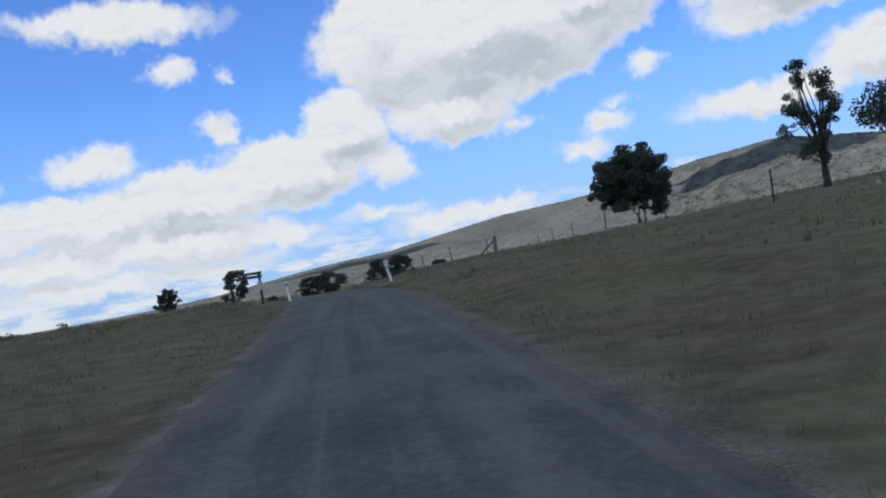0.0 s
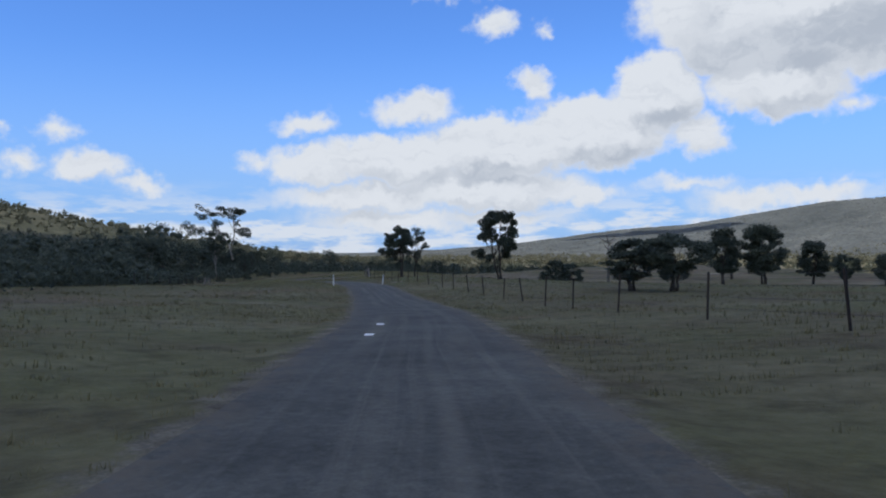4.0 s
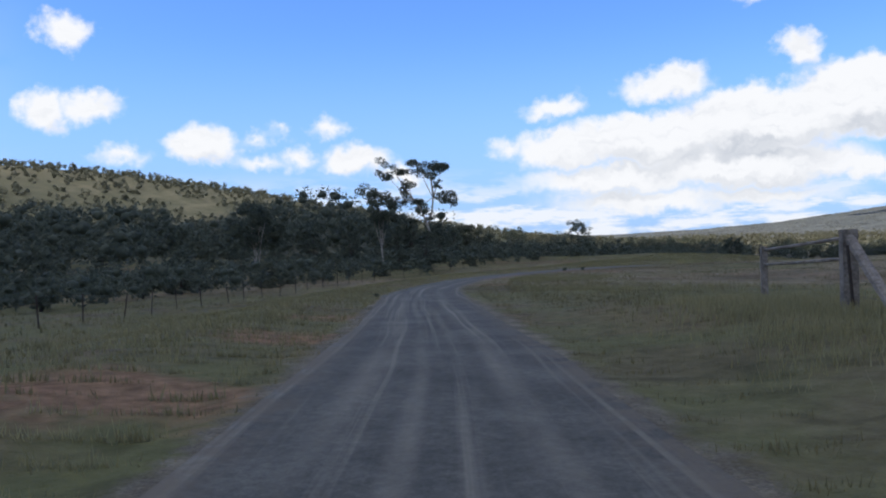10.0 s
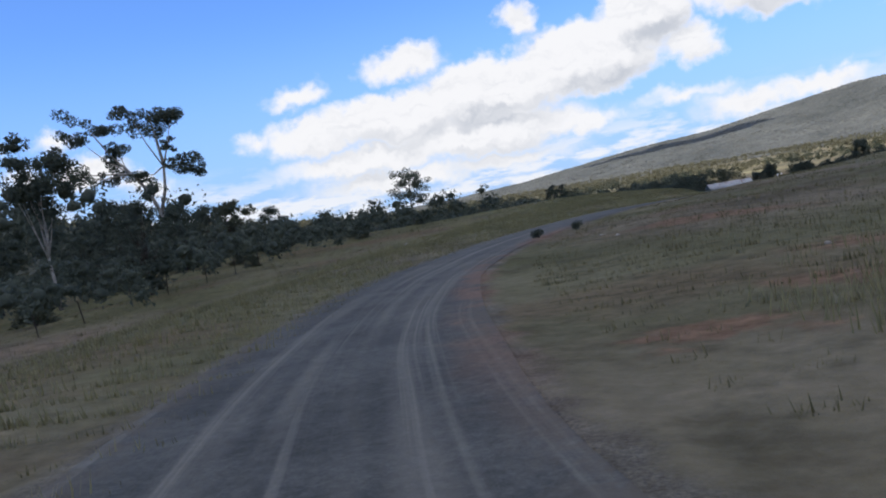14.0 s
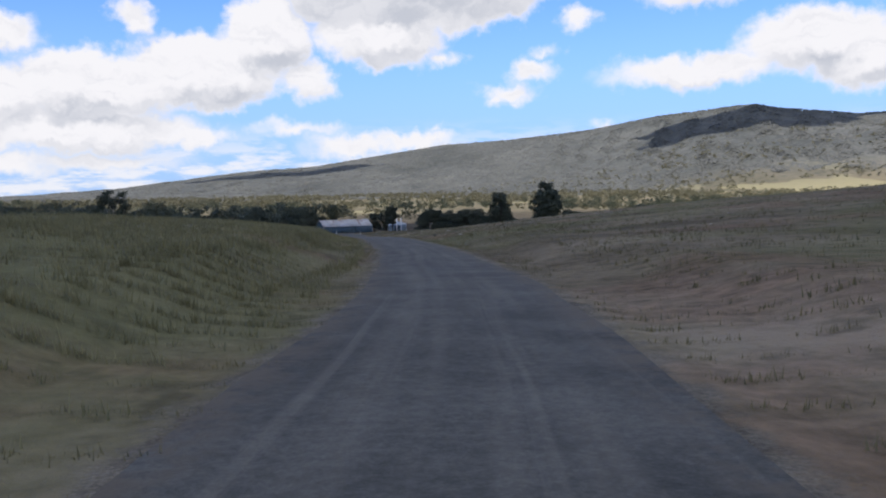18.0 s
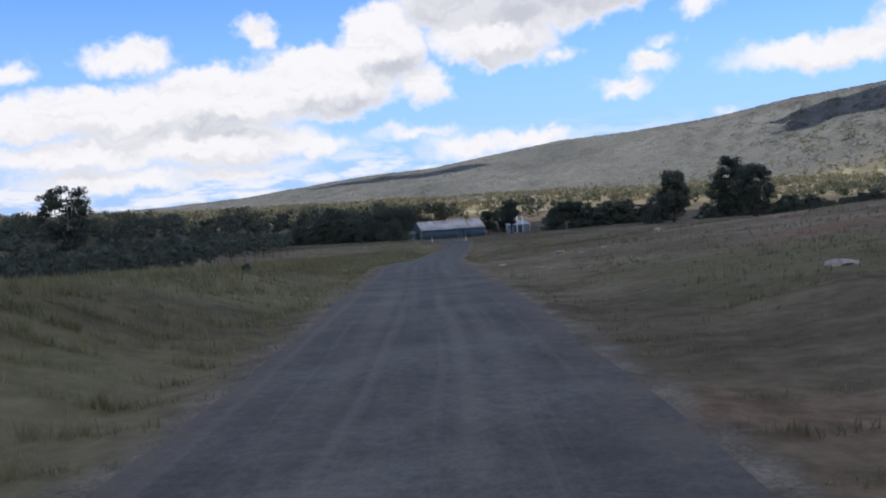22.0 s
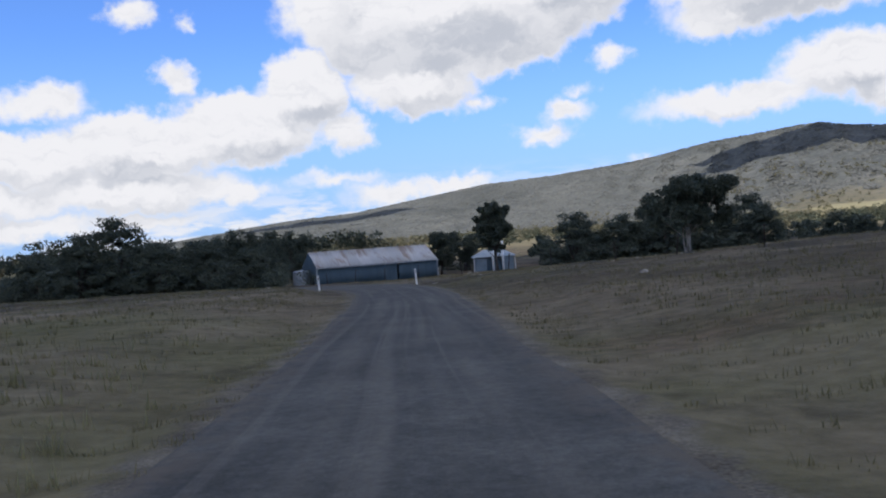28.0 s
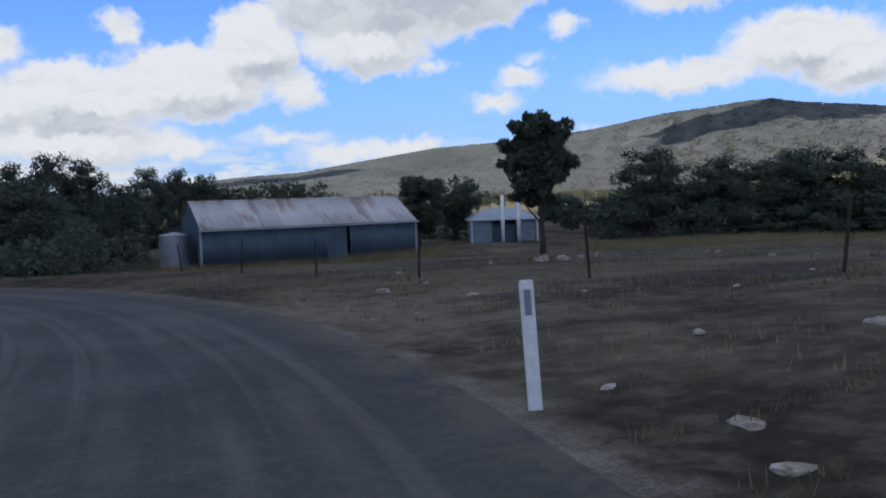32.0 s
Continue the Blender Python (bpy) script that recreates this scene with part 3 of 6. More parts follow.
def hump(x, y, cx, cy, sx, sy, h, turn=0.0):
    c, s = math.cos(radians(turn)), math.sin(radians(turn))
    u, v = (x - cx) * c + (y - cy) * s, -(x - cx) * s + (y - cy) * c
    return h * np.exp(-0.5 * ((u / sx) ** 2 + (v / sy) ** 2))


RIGHT_Y = [-80, 0, 40, 66, 90, 110, 140, 200, 230, 260, 290, 350, 375, 400, 441, 480]
RIGHT_RISE = [0.06, 0.06, 0.065, 0.06, 0.02, 0.01, 0.0, 0.01, 0.03, 0.08, 0.11, 0.11, 0.09, 0.05, 0.045, 0.0]
LEFT_Y = [-80, 60, 110, 150, 200, 250, 280, 310, 350, 400, 440, 480]
LEFT_RISE = [0.0, 0.0, -0.02, -0.04, 0.0, 0.01, -0.04, -0.07, -0.08, -0.07, -0.03, 0.0]


DROP_Y = [95, 125, 150, 200, 225, 250]
DROP = [0.0, 0.45, 1.0, 1.0, 0.5, 0.0]


def land_z(x, y):
    """Height of the ground, without the cut of the road."""
    x, y = np.asarray(x, float), np.asarray(y, float)
    base = np.interp(y, PROFILE_Y, PROFILE_Z)
    d = (x - np.interp(y, PROFILE_Y, PROFILE_X)) * 0.88
    right = np.interp(y, RIGHT_Y, RIGHT_RISE) * (np.clip(d - 3.5, 0, 30) + 0.25 * np.clip(d - 34, 0, 30) - 0.6 * np.clip(d - 70, 0, 62))
    left = np.interp(y, LEFT_Y, LEFT_RISE) * (0.3 * np.clip(-d - 5, 0, 16) + np.clip(-d - 21, 0, 50)) * (1 - fade(-d, 200, 500))
    left = left - np.interp(y, DROP_Y, DROP) * (fade(-d, 4.0, 15.0) + 0.6 * fade(-d, 15.0, 40.0))
    off = np.maximum(fade(np.abs(d), 2.0, 4.5), fade(y, 455, 462))
    z = base + right + left + off * (0.10 * wavy(x, y, 9, 1) + 0.22 * wavy(x, y, 28, 2) * fade(np.abs(d), 5, 20))
    z = z + off * (hump(x, y, -8, 35, 14, 10, 0.45) + hump(x, y, -55, 112, 6, 6, 0.22) + hump(x, y, -158, 258, 22, 22, 1.2) + hump(x, y, -63, 136.5, 22, 6.5, 0.62, 134) + hump(x, y, -161, 484, 12, 7.5, -1.0, 27) + hump(x, y, -146, 449, 8, 7, -0.22) + hump(x, y, -142, 282, 6, 26, 1.0))
    z = z + fade(np.abs(d), 250, 700) * 3.0 * wavy(x, y, 260, 3)
    z = z + hump(x, y, -800, 420, 170, 150, 53) + hump(x, y, -900, 150, 200, 170, 56) + hump(x, y, -700, 640, 170, 150, 22) + hump(x, y, -1000, 700, 300, 300, 18)
    return z + range_z(x, y)


def road_gap(x, y):
    """Distance from the middle of the road, and the road's height there."""
    x, y = np.asarray(x, float).ravel(), np.asarray(y, float).ravel()
    best, zz = np.full(len(x), 1e9), np.zeros(len(x))
    near = (x > -290) & (x < 70) & (y > -130) & (y < 530)
    xi, yi = x[near], y[near]
    bi, zi = np.full(len(xi), 1e9), np.zeros(len(xi))
    for k in range(0, len(LINE), 40):
        seg = LINE[k:k + 40]
        d2 = (xi[:, None] - seg[:, 0]) ** 2 + (yi[:, None] - seg[:, 1]) ** 2
        j = d2.argmin(1)
        m = d2[np.arange(len(xi)), j]
        better = m < bi
        bi[better], zi[better] = m[better], seg[j[better], 2]
    best[near], zz[near] = np.sqrt(bi), zi
    return best, zz


def ground_z(x, y):
    """Height of the ground with the road's bed cut in."""
    z = np.atleast_1d(land_z(x, y)).ravel().copy()
    gap, road = road_gap(np.atleast_1d(x), np.atleast_1d(y))
    yy = np.atleast_1d(y).ravel()
    wide = 5.6 - 2.4 * np.exp(-0.5 * ((yy - 34) / 9.0) ** 2)
    k = 1 - np.clip((gap - 2.7) / (wide - 2.7), 0, 1)
    k = k * k * (3 - 2 * k)
    return z * (1 - k) + (road - 0.05) * k


def gz(x, y):
    return float(ground_z([x], [y])[0])


def lines(fine_lo, fine_hi, step, lo, hi, grow=1.13, most=62.0):
    mid = list(np.arange(fine_lo, fine_hi, step))
    up, g = [mid[-1]], step
    while up[-1] < hi:
        g = min(g * grow, most)
        up.append(up[-1] + g)
    down, g = [mid[0]], step
    while down[-1] > lo:
        g = min(g * grow, most)
        down.append(down[-1] - g)
    return np.array(down[:0:-1] + mid + up[1:])


def build_ground():
    xs, ys = lines(-190, 20, 1.5, -4800, 4800), lines(-20, 465, 1.5, -2300, 4900)
    gx, gy = np.meshgrid(xs, ys)
    z = ground_z(gx.ravel(), gy.ravel())
    v = np.stack([gx.ravel(), gy.ravel(), z], 1)
    w, h = len(xs), len(ys)
    i = (np.arange(h - 1)[:, None] * w + np.arange(w - 1)).ravel()
    f = np.stack([i, i + 1, i + 1 + w, i + w], 1)
    ob = new("ground", mesh_of("ground", v, f, GROUND, True))
    tagged(ob, "dry olive grass paddock with bare reddish soil patches and far bushland hills", "ground", kind="structure")


# the sealed strip lies a little to the left in its bed where the bend is cut
SHIFT_Y = [100, 118, 135, 150, 165, 200, 225, 250, 330, 400, 450]
SHIFT = [0.0, -0.25, 0.0, 0.4, 0.9, 1.0, 0.5, 0.05, 0.2, 0.2, 0.0]


def ribbon(name, offsets, lift, material, crown=0.0, wob=0.0, dip=0.0):
    """A strip along the road's line; offsets are metres from the middle, to the right; dip sinks the outer edges."""
    n = len(LINE)
    way = np.gradient(LINE[:, :2], axis=0)
    way /= np.linalg.norm(way, axis=1, keepdims=True)
    right = np.stack([way[:, 1], -way[:, 0]], 1)
    cols, uv = [], []
    s = np.arange(n)
    for o in offsets:
        edge = wob * (np.sin(s * 0.53) * 0.4 + np.sin(s * 0.19 + 1) * 0.6 + np.sin(s * 0.87 + o) * 0.25) if abs(o) >= abs(offsets[0]) - 1e-6 or abs(o) >= abs(offsets[-1]) - 1e-6 else 0 * s
        oo = o * np.interp(LINE[:, 1], [412, 436], [1.0, 1.38]) + np.sign(o) * edge - np.interp(LINE[:, 1], SHIFT_Y, SHIFT)
        p = LINE[:, :2] + right * oo[:, None]
        cols.append(np.c_[p, LINE[:, 2] + lift - crown * abs(o) - (dip if abs(o) == offsets[-1] else 0.0)])
        uv.append(np.c_[o + np.sign(o) * edge, s.astype(float)])
    k = len(offsets)
    v = np.stack(cols, 1).reshape(-1, 3)
    u = np.stack(uv, 1).reshape(-1, 2)
    i = (np.arange(n - 1)[:, None] * k + np.arange(k - 1)).ravel()
    f = np.stack([i, i + 1, i + 1 + k, i + k], 1)
    me = mesh_of(name, v, f, material, True)
    layer = me.uv_layers.new(name="lane")
    layer.data.foreach_set("uv", u[f.ravel()].ravel())
    return new(name, me)


build_ground()
tagged(ribbon("road", [-1.75, -1.5, -0.8, 0, 0.8, 1.5, 1.75], 0.03, ROAD, 0.012, 0.09), "narrow worn grey bitumen road with pale dusty wheel tracks", "road", kind="structure")
tagged(ribbon("verge", [-2.75, -2.1, -1.5, 1.5, 2.1, 2.75], 0.016, VERGE, 0.014, 0.24, 0.06), "crumbling brown gravel edge along the bitumen road", "verge", kind="structure")

# ---- trees ----


def leaf_cloud(rng, centres, radii, counts, size, droop=0.5, flat=0.75, corners=4):
    """Many small leaf sprays round the clump centres, turned at random, hanging a little."""
    vs = []
    for c, r, k in zip(centres, radii, counts):
        p = rng.normal(size=(k, 3))
        p /= np.linalg.norm(p, axis=1, keepdims=True)
        p *= (rng.uniform(0.25, 1.0, (k, 1)) ** 0.6) * r * np.array([1, 1, flat])
        vs.append(np.asarray(c) + p)
    p = np.concatenate(vs)
    n = len(p)
    a = rng.normal(size=(n, 3)) * [1, 1, 1.0]
    a[:, 2] -= droop
    a /= np.linalg.norm(a, axis=1, keepdims=True)
    b = np.cross(a, rng.normal(size=(n, 3)))
    b /= np.linalg.norm(b, axis=1, keepdims=True)
    s = size * rng.uniform(0.6, 1.5, (n, 1))
    a, b = a * s, b * s * rng.uniform(0.35, 0.6, (n, 1))
    if corners == 3:
        v = np.stack([p - a, p + b * 1.5, p + a * 0.8 - b * 0.9], 1).reshape(-1, 3)
    else:
        v = np.stack([p - a, p + b * 0.9 - a * 0.1, p + a, p - b], 1).reshape(-1, 3)
    f = np.arange(corners * n).reshape(-1, corners)
    return v, f


ICO = [(0, 0, 1)] + [(0.894 * math.cos(a), 0.894 * math.sin(a), 0.447) for a in np.arange(5) * 1.2566] + [(0.894 * math.cos(a), 0.894 * math.sin(a), -0.447) for a in np.arange(5) * 1.2566 + 0.628] + [(0, 0, -1)]
ICO_FACES = [(0, i + 1, (i + 1) % 5 + 1) for i in range(5)] + [(i + 1, i + 6, (i + 1) % 5 + 1) for i in range(5)] + [((i + 1) % 5 + 1, i + 6, (i + 1) % 5 + 6) for i in range(5)] + [(11, (i + 1) % 5 + 6, i + 6) for i in range(5)]


def with_cores(rng, v, f, centres, radii, flat=0.8):
    """Adds the dense inner foliage of each clump to a cloud of three-cornered leaves."""
    c, r = np.asarray(centres, float), np.asarray(radii, float)
    k = len(c)
    p = np.tile(np.array(ICO), (k, 1, 1)) * rng.uniform(0.26, 0.50, (k, 12, 1)) * r[:, None, None] * np.array([1, 1, flat]) + c[:, None, :]
    g = np.array(ICO_FACES)[None] + (np.arange(k) * 12)[:, None, None] + len(v)
    return np.concatenate([v, p.reshape(-1, 3)]), np.concatenate([f, g.reshape(-1, 3)])


# outlines of crowns, from the lowest boughs to the top
DOME = (0.95, 1.0, 1.0, 0.95, 0.75, 0.35)
OVAL = (0.55, 0.88, 1.0, 0.98, 0.85, 0.5)
SHRUB = (1.0, 1.05, 1.0, 0.85, 0.45)
OPEN = (0.25, 0.7, 1.0, 1.0, 0.7)


def gum(name, seed, height, spread, bare, clumps, leaves, size, trunks=1, leaf=None, bark=None, clump=0.22, label="", category="tree", top_heavy=0.0, flat=0.8, lobes=0, shape=(), thick=1.0, profile=()):
    """A gum tree: tapered trunk and limbs, and a crown of leaf clumps with gaps."""
    rng = np.random.RandomState(seed)
    base = thing(name, label, category)
    cz, rz = height * (bare + (1 - bare) * 0.52), height * (1 - bare) * 0.5
    centres, radii = [], []
    arms = []
    for i in range(lobes):
        d = rng.normal(size=3)
        d[2] = -0.9 + 1.8 * (i + 0.5) / lobes
        d[:2] *= math.sqrt(max(0.1, 1 - 0.8 * d[2] ** 2)) / np.linalg.norm(d[:2])
        arms.append(d * rng.uniform(0.55, 1.0))
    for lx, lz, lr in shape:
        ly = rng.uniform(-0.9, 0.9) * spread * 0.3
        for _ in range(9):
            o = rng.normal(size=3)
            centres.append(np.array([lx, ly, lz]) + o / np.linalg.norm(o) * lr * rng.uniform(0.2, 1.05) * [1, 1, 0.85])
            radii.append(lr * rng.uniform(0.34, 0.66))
    if profile:
        # boughs in a spiral up the crown, each a rounded mass of several sprays
        boughs = []
        for i in range(lobes):
            t = (i + rng.uniform(0.15, 0.85)) / lobes
            r = spread * rng.uniform(0.13, 0.21)
            out = max(0.0, spread * 0.5 * np.interp(t, np.linspace(0, 1, len(profile)), profile) * rng.uniform(0.72, 1.04) - r * 0.75)
            a = 2.4 * i + rng.uniform(-0.5, 0.5)
            boughs.append((out * math.cos(a), out * math.sin(a), height * (bare + (1 - bare) * t) * rng.uniform(0.93, 1.03), r))
        if profile[0] >= 0.9:
            for i in range(lobes // 3):
                a, r = 6.28 * i * 3 / lobes + rng.uniform(-0.3, 0.3), spread * rng.uniform(0.10, 0.16)
                boughs.append((spread * 0.42 * math.cos(a), spread * 0.42 * math.sin(a), height * 0.02 + r * rng.uniform(0.3, 1.1), r))
        for x, y, z, r in boughs:
            for _ in range(6):
                o = rng.normal(size=3)
                o[2] = abs(o[2]) * 0.9 - 0.25
                centres.append(np.array([x, y, z]) + o / np.linalg.norm(o) * r * rng.uniform(0.45, 0.85) * [1, 1, flat])
                radii.append(r * rng.uniform(0.42, 0.66))
    for i in range(0 if shape or profile else clumps):
        d = rng.normal(size=3)
        d /= np.linalg.norm(d)
        d *= rng.uniform(0.35, 1.0) ** 0.6
        if lobes:
            d = arms[i % lobes] * rng.uniform(0.55, 1.0) + d * 0.42
        wide = 1.0 + top_heavy * d[2]
        c = np.array([d[0] * spread * 0.40 * wide, d[1] * spread * 0.40 * wide, cz + d[2] * rz * 0.78])
        centres.append(c)
        radii.append(spread * clump * rng.uniform(0.65, 1.25))
    pieces = []
    stems = []
    for k in range(trunks):
        a = rng.uniform(0, 6.28)
        foot = np.array([math.cos(a), math.sin(a), 0]) * (0.0 if trunks == 1 else height * 0.03)
        lean = rng.normal(size=3) * height * (0.03 if trunks == 1 else 0.07)
        pts, rad = [], []
        r0 = (height * 0.024 / math.sqrt(trunks) + 0.03) * thick
        for j in range(6):
            t = j / 5
            w = foot + lean * t + np.array([rng.normal() * 0.012 * height, rng.normal() * 0.012 * height, t * height * (bare + (1 - bare) * 0.45)]) * (1 if j else 0)
            if not j:
                w = foot + [0, 0, -0.25]
            pts.append(w)
            rad.append(r0 * (1.35 if j == 0 else 1 - 0.6 * t))
        pieces.append(tube(pts, rad, 8))
        stems.append((pts, rad))
    for c, r in list(zip(centres, radii))[::6 if profile else 3 if shape else 1]:
        pts, rad = stems[rng.randint(trunks)]
        j = rng.randint(2, 6)
        s, e = np.array(pts[j]), c
        mid = (s + e) / 2 + rng.normal(size=3) * height * 0.025 + [0, 0, -0.03 * height]
        q = [s, s * 0.6 + mid * 0.4 + [0, 0, 0.01 * height], mid * 0.5 + e * 0.5, e]
        rr = rad[j] * 0.55
        pieces.append(tube(q, [rr, rr * 0.75, rr * 0.45, rr * 0.15], 5))
        for _ in range(0 if size > 0.115 or profile else 2):
            tip = e + rng.normal(size=3) * r * 0.6
            pieces.append(tube([mid * 0.5 + e * 0.5, (mid + e + 2 * tip) / 4, tip], [rr * 0.35, rr * 0.22, rr * 0.06], 4))
    v, f = joined(pieces)
    part("trunk", mesh_of("trunk", v, f, bark or BARK_DARK, True), base)
    corners = 3 if size > 0.115 else 4
    counts = [max(6, int(leaves * (1.5 if corners == 3 else 1.0) * (r / (spread * clump)) ** 2 / clumps)) for r in radii]
    if shape or profile:
        total = sum(r * r for r in radii)
        counts = [max(6, int(leaves * r * r / total)) for r in radii]
    v, f = leaf_cloud(rng, centres, radii, counts, size, flat=flat, corners=corners)
    if corners == 3:
        inner = [(b[:3], b[3] * 1.1) for b in boughs] if profile else list(zip(centres, radii))
        v, f = with_cores(rng, v, f, [c for c, _ in inner], [r for _, r in inner], flat)
    part("crown", mesh_of("crown", v, f, leaf or LEAF_DARK), base)
    return base


def planted(x, y, scale=1.0, turn=0.0, wide=1.0, sink=0.0):
    return Matrix.Translation((x, y, gz(x, y) - 0.05 - sink)) @ Matrix.Rotation(turn, 4, "Z") @ Matrix.Diagonal((scale * wide, scale * wide, scale, 1))


def set_at(ob, m):
    ob.matrix_basis = m
    return ob


# ---- cloud whose shade lies on the paddocks, and those that shade the range ----


def cloud_body(cx, cy, rx, ry, height, seed, label):
    """A flat-based billowing cloud so placed that its shade falls round (cx, cy)."""
    rng = np.random.RandomState(seed)
    mid = Vector((cx, cy, 0)) + to_sun * (height / to_sun.z)
    nu, nv = 48, 16
    u = np.linspace(0, 2 * math.pi, nu, endpoint=False)
    w = np.linspace(-0.5 * math.pi, 0.5 * math.pi, nv)
    uu, ww = np.meshgrid(u, w)
    lump = 1 + 0.16 * np.sin(5 * uu + rng.uniform(0, 6)) * np.cos(ww) + 0.10 * np.sin(11 * uu + 3 * ww + rng.uniform(0, 6)) * np.cos(ww)
    x, y = rx * np.cos(uu) * np.cos(ww) * lump, ry * np.sin(uu) * np.cos(ww) * lump
    z = np.where(ww < 0, 25, 130) * np.sin(ww) * (1 + 0.3 * np.sin(4 * uu))
    v = np.stack([x, y, z], -1).reshape(-1, 3)
    i = (np.arange(nv - 1)[:, None] * nu + np.arange(nu)).ravel()
    j = (np.arange(nv - 1)[:, None] * nu + (np.arange(nu) + 1) % nu).ravel()
    ob = new("cloud", mesh_of("cloud", v, np.stack([i, j, j + nu, i + nu], 1), CLOUD, True))
    ob.location = mid
    return tagged(ob, label, "cloud", kind="structure")


cloud_body(-130, 215, 450, 430, 1300, 1, "broad white cumulus cloud drifting over the paddocks")
cloud_body(930, 2950, 380, 300, 1700, 2, "white cumulus cloud drifting over the mountain top")
cloud_body(-830, 4020, 420, 160, 1900, 3, "long white cumulus cloud drifting over the range")

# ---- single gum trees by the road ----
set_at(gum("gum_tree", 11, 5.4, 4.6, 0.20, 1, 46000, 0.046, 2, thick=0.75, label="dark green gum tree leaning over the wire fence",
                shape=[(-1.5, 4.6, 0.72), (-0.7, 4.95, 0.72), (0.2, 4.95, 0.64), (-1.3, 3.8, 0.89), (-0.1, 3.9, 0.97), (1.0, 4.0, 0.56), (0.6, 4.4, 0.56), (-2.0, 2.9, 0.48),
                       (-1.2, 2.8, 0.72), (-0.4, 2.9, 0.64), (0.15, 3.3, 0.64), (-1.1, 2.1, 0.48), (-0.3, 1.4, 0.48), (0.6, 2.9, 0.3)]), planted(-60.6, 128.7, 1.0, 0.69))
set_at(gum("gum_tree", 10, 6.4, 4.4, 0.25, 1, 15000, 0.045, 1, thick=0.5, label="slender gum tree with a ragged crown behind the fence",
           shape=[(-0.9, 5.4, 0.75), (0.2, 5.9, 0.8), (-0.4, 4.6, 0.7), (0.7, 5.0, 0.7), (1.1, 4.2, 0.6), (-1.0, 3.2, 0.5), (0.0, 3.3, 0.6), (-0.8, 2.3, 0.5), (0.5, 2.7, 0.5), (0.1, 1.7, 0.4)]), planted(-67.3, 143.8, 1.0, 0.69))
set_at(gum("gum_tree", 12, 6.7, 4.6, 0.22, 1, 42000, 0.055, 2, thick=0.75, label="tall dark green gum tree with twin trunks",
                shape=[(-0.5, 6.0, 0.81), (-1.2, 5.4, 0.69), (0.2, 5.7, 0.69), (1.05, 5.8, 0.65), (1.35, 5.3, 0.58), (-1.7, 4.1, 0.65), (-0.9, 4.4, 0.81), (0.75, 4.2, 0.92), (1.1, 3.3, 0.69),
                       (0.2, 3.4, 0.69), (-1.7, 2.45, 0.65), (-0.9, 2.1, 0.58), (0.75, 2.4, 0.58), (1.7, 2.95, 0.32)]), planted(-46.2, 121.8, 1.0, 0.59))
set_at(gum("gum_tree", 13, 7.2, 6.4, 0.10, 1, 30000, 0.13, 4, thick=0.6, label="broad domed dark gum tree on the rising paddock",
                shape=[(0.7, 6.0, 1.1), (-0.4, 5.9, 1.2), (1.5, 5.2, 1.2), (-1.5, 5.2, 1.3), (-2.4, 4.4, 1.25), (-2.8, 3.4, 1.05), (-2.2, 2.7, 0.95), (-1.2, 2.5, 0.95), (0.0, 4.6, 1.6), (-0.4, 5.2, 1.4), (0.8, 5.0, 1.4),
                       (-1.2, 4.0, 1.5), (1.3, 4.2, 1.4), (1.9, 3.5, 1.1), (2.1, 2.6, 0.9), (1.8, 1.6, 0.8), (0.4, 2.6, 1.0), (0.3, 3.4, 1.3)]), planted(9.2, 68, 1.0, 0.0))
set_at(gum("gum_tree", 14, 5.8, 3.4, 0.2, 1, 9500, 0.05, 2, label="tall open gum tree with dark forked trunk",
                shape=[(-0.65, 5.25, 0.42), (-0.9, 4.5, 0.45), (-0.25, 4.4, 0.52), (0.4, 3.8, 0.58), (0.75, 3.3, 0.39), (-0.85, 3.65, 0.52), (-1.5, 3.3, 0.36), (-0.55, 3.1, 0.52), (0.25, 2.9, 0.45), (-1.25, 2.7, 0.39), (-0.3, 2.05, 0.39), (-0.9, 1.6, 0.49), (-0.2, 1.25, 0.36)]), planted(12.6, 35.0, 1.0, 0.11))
set_at(gum("gum_tree", 15, 4.2, 3.6, 0.38, 12, 3600, 0.085, 3, label="small spreading gum tree with slender pale trunks"), planted(17.0, 38.5, 1.0, 0.6))
set_at(gum("gum_tree", 16, 6.9, 5.6, 0.46, 1, 3800, 0.10, 1, lobes=15, profile=(0.75, 1.0, 0.9, 0.55), thick=0.7, label="lone slender gum tree with an open rounded crown"), planted(-160.8, 259.3, 1.0, 0.2))
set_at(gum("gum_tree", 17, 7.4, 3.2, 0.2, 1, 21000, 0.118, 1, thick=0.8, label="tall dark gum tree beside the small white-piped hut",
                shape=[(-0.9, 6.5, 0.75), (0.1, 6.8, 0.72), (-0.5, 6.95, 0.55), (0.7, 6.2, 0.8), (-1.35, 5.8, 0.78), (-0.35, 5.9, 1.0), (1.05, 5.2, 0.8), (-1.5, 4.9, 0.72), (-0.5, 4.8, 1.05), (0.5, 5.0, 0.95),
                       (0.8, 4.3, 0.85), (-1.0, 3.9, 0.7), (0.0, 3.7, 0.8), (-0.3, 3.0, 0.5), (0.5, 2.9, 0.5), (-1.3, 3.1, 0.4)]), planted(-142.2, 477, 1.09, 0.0))
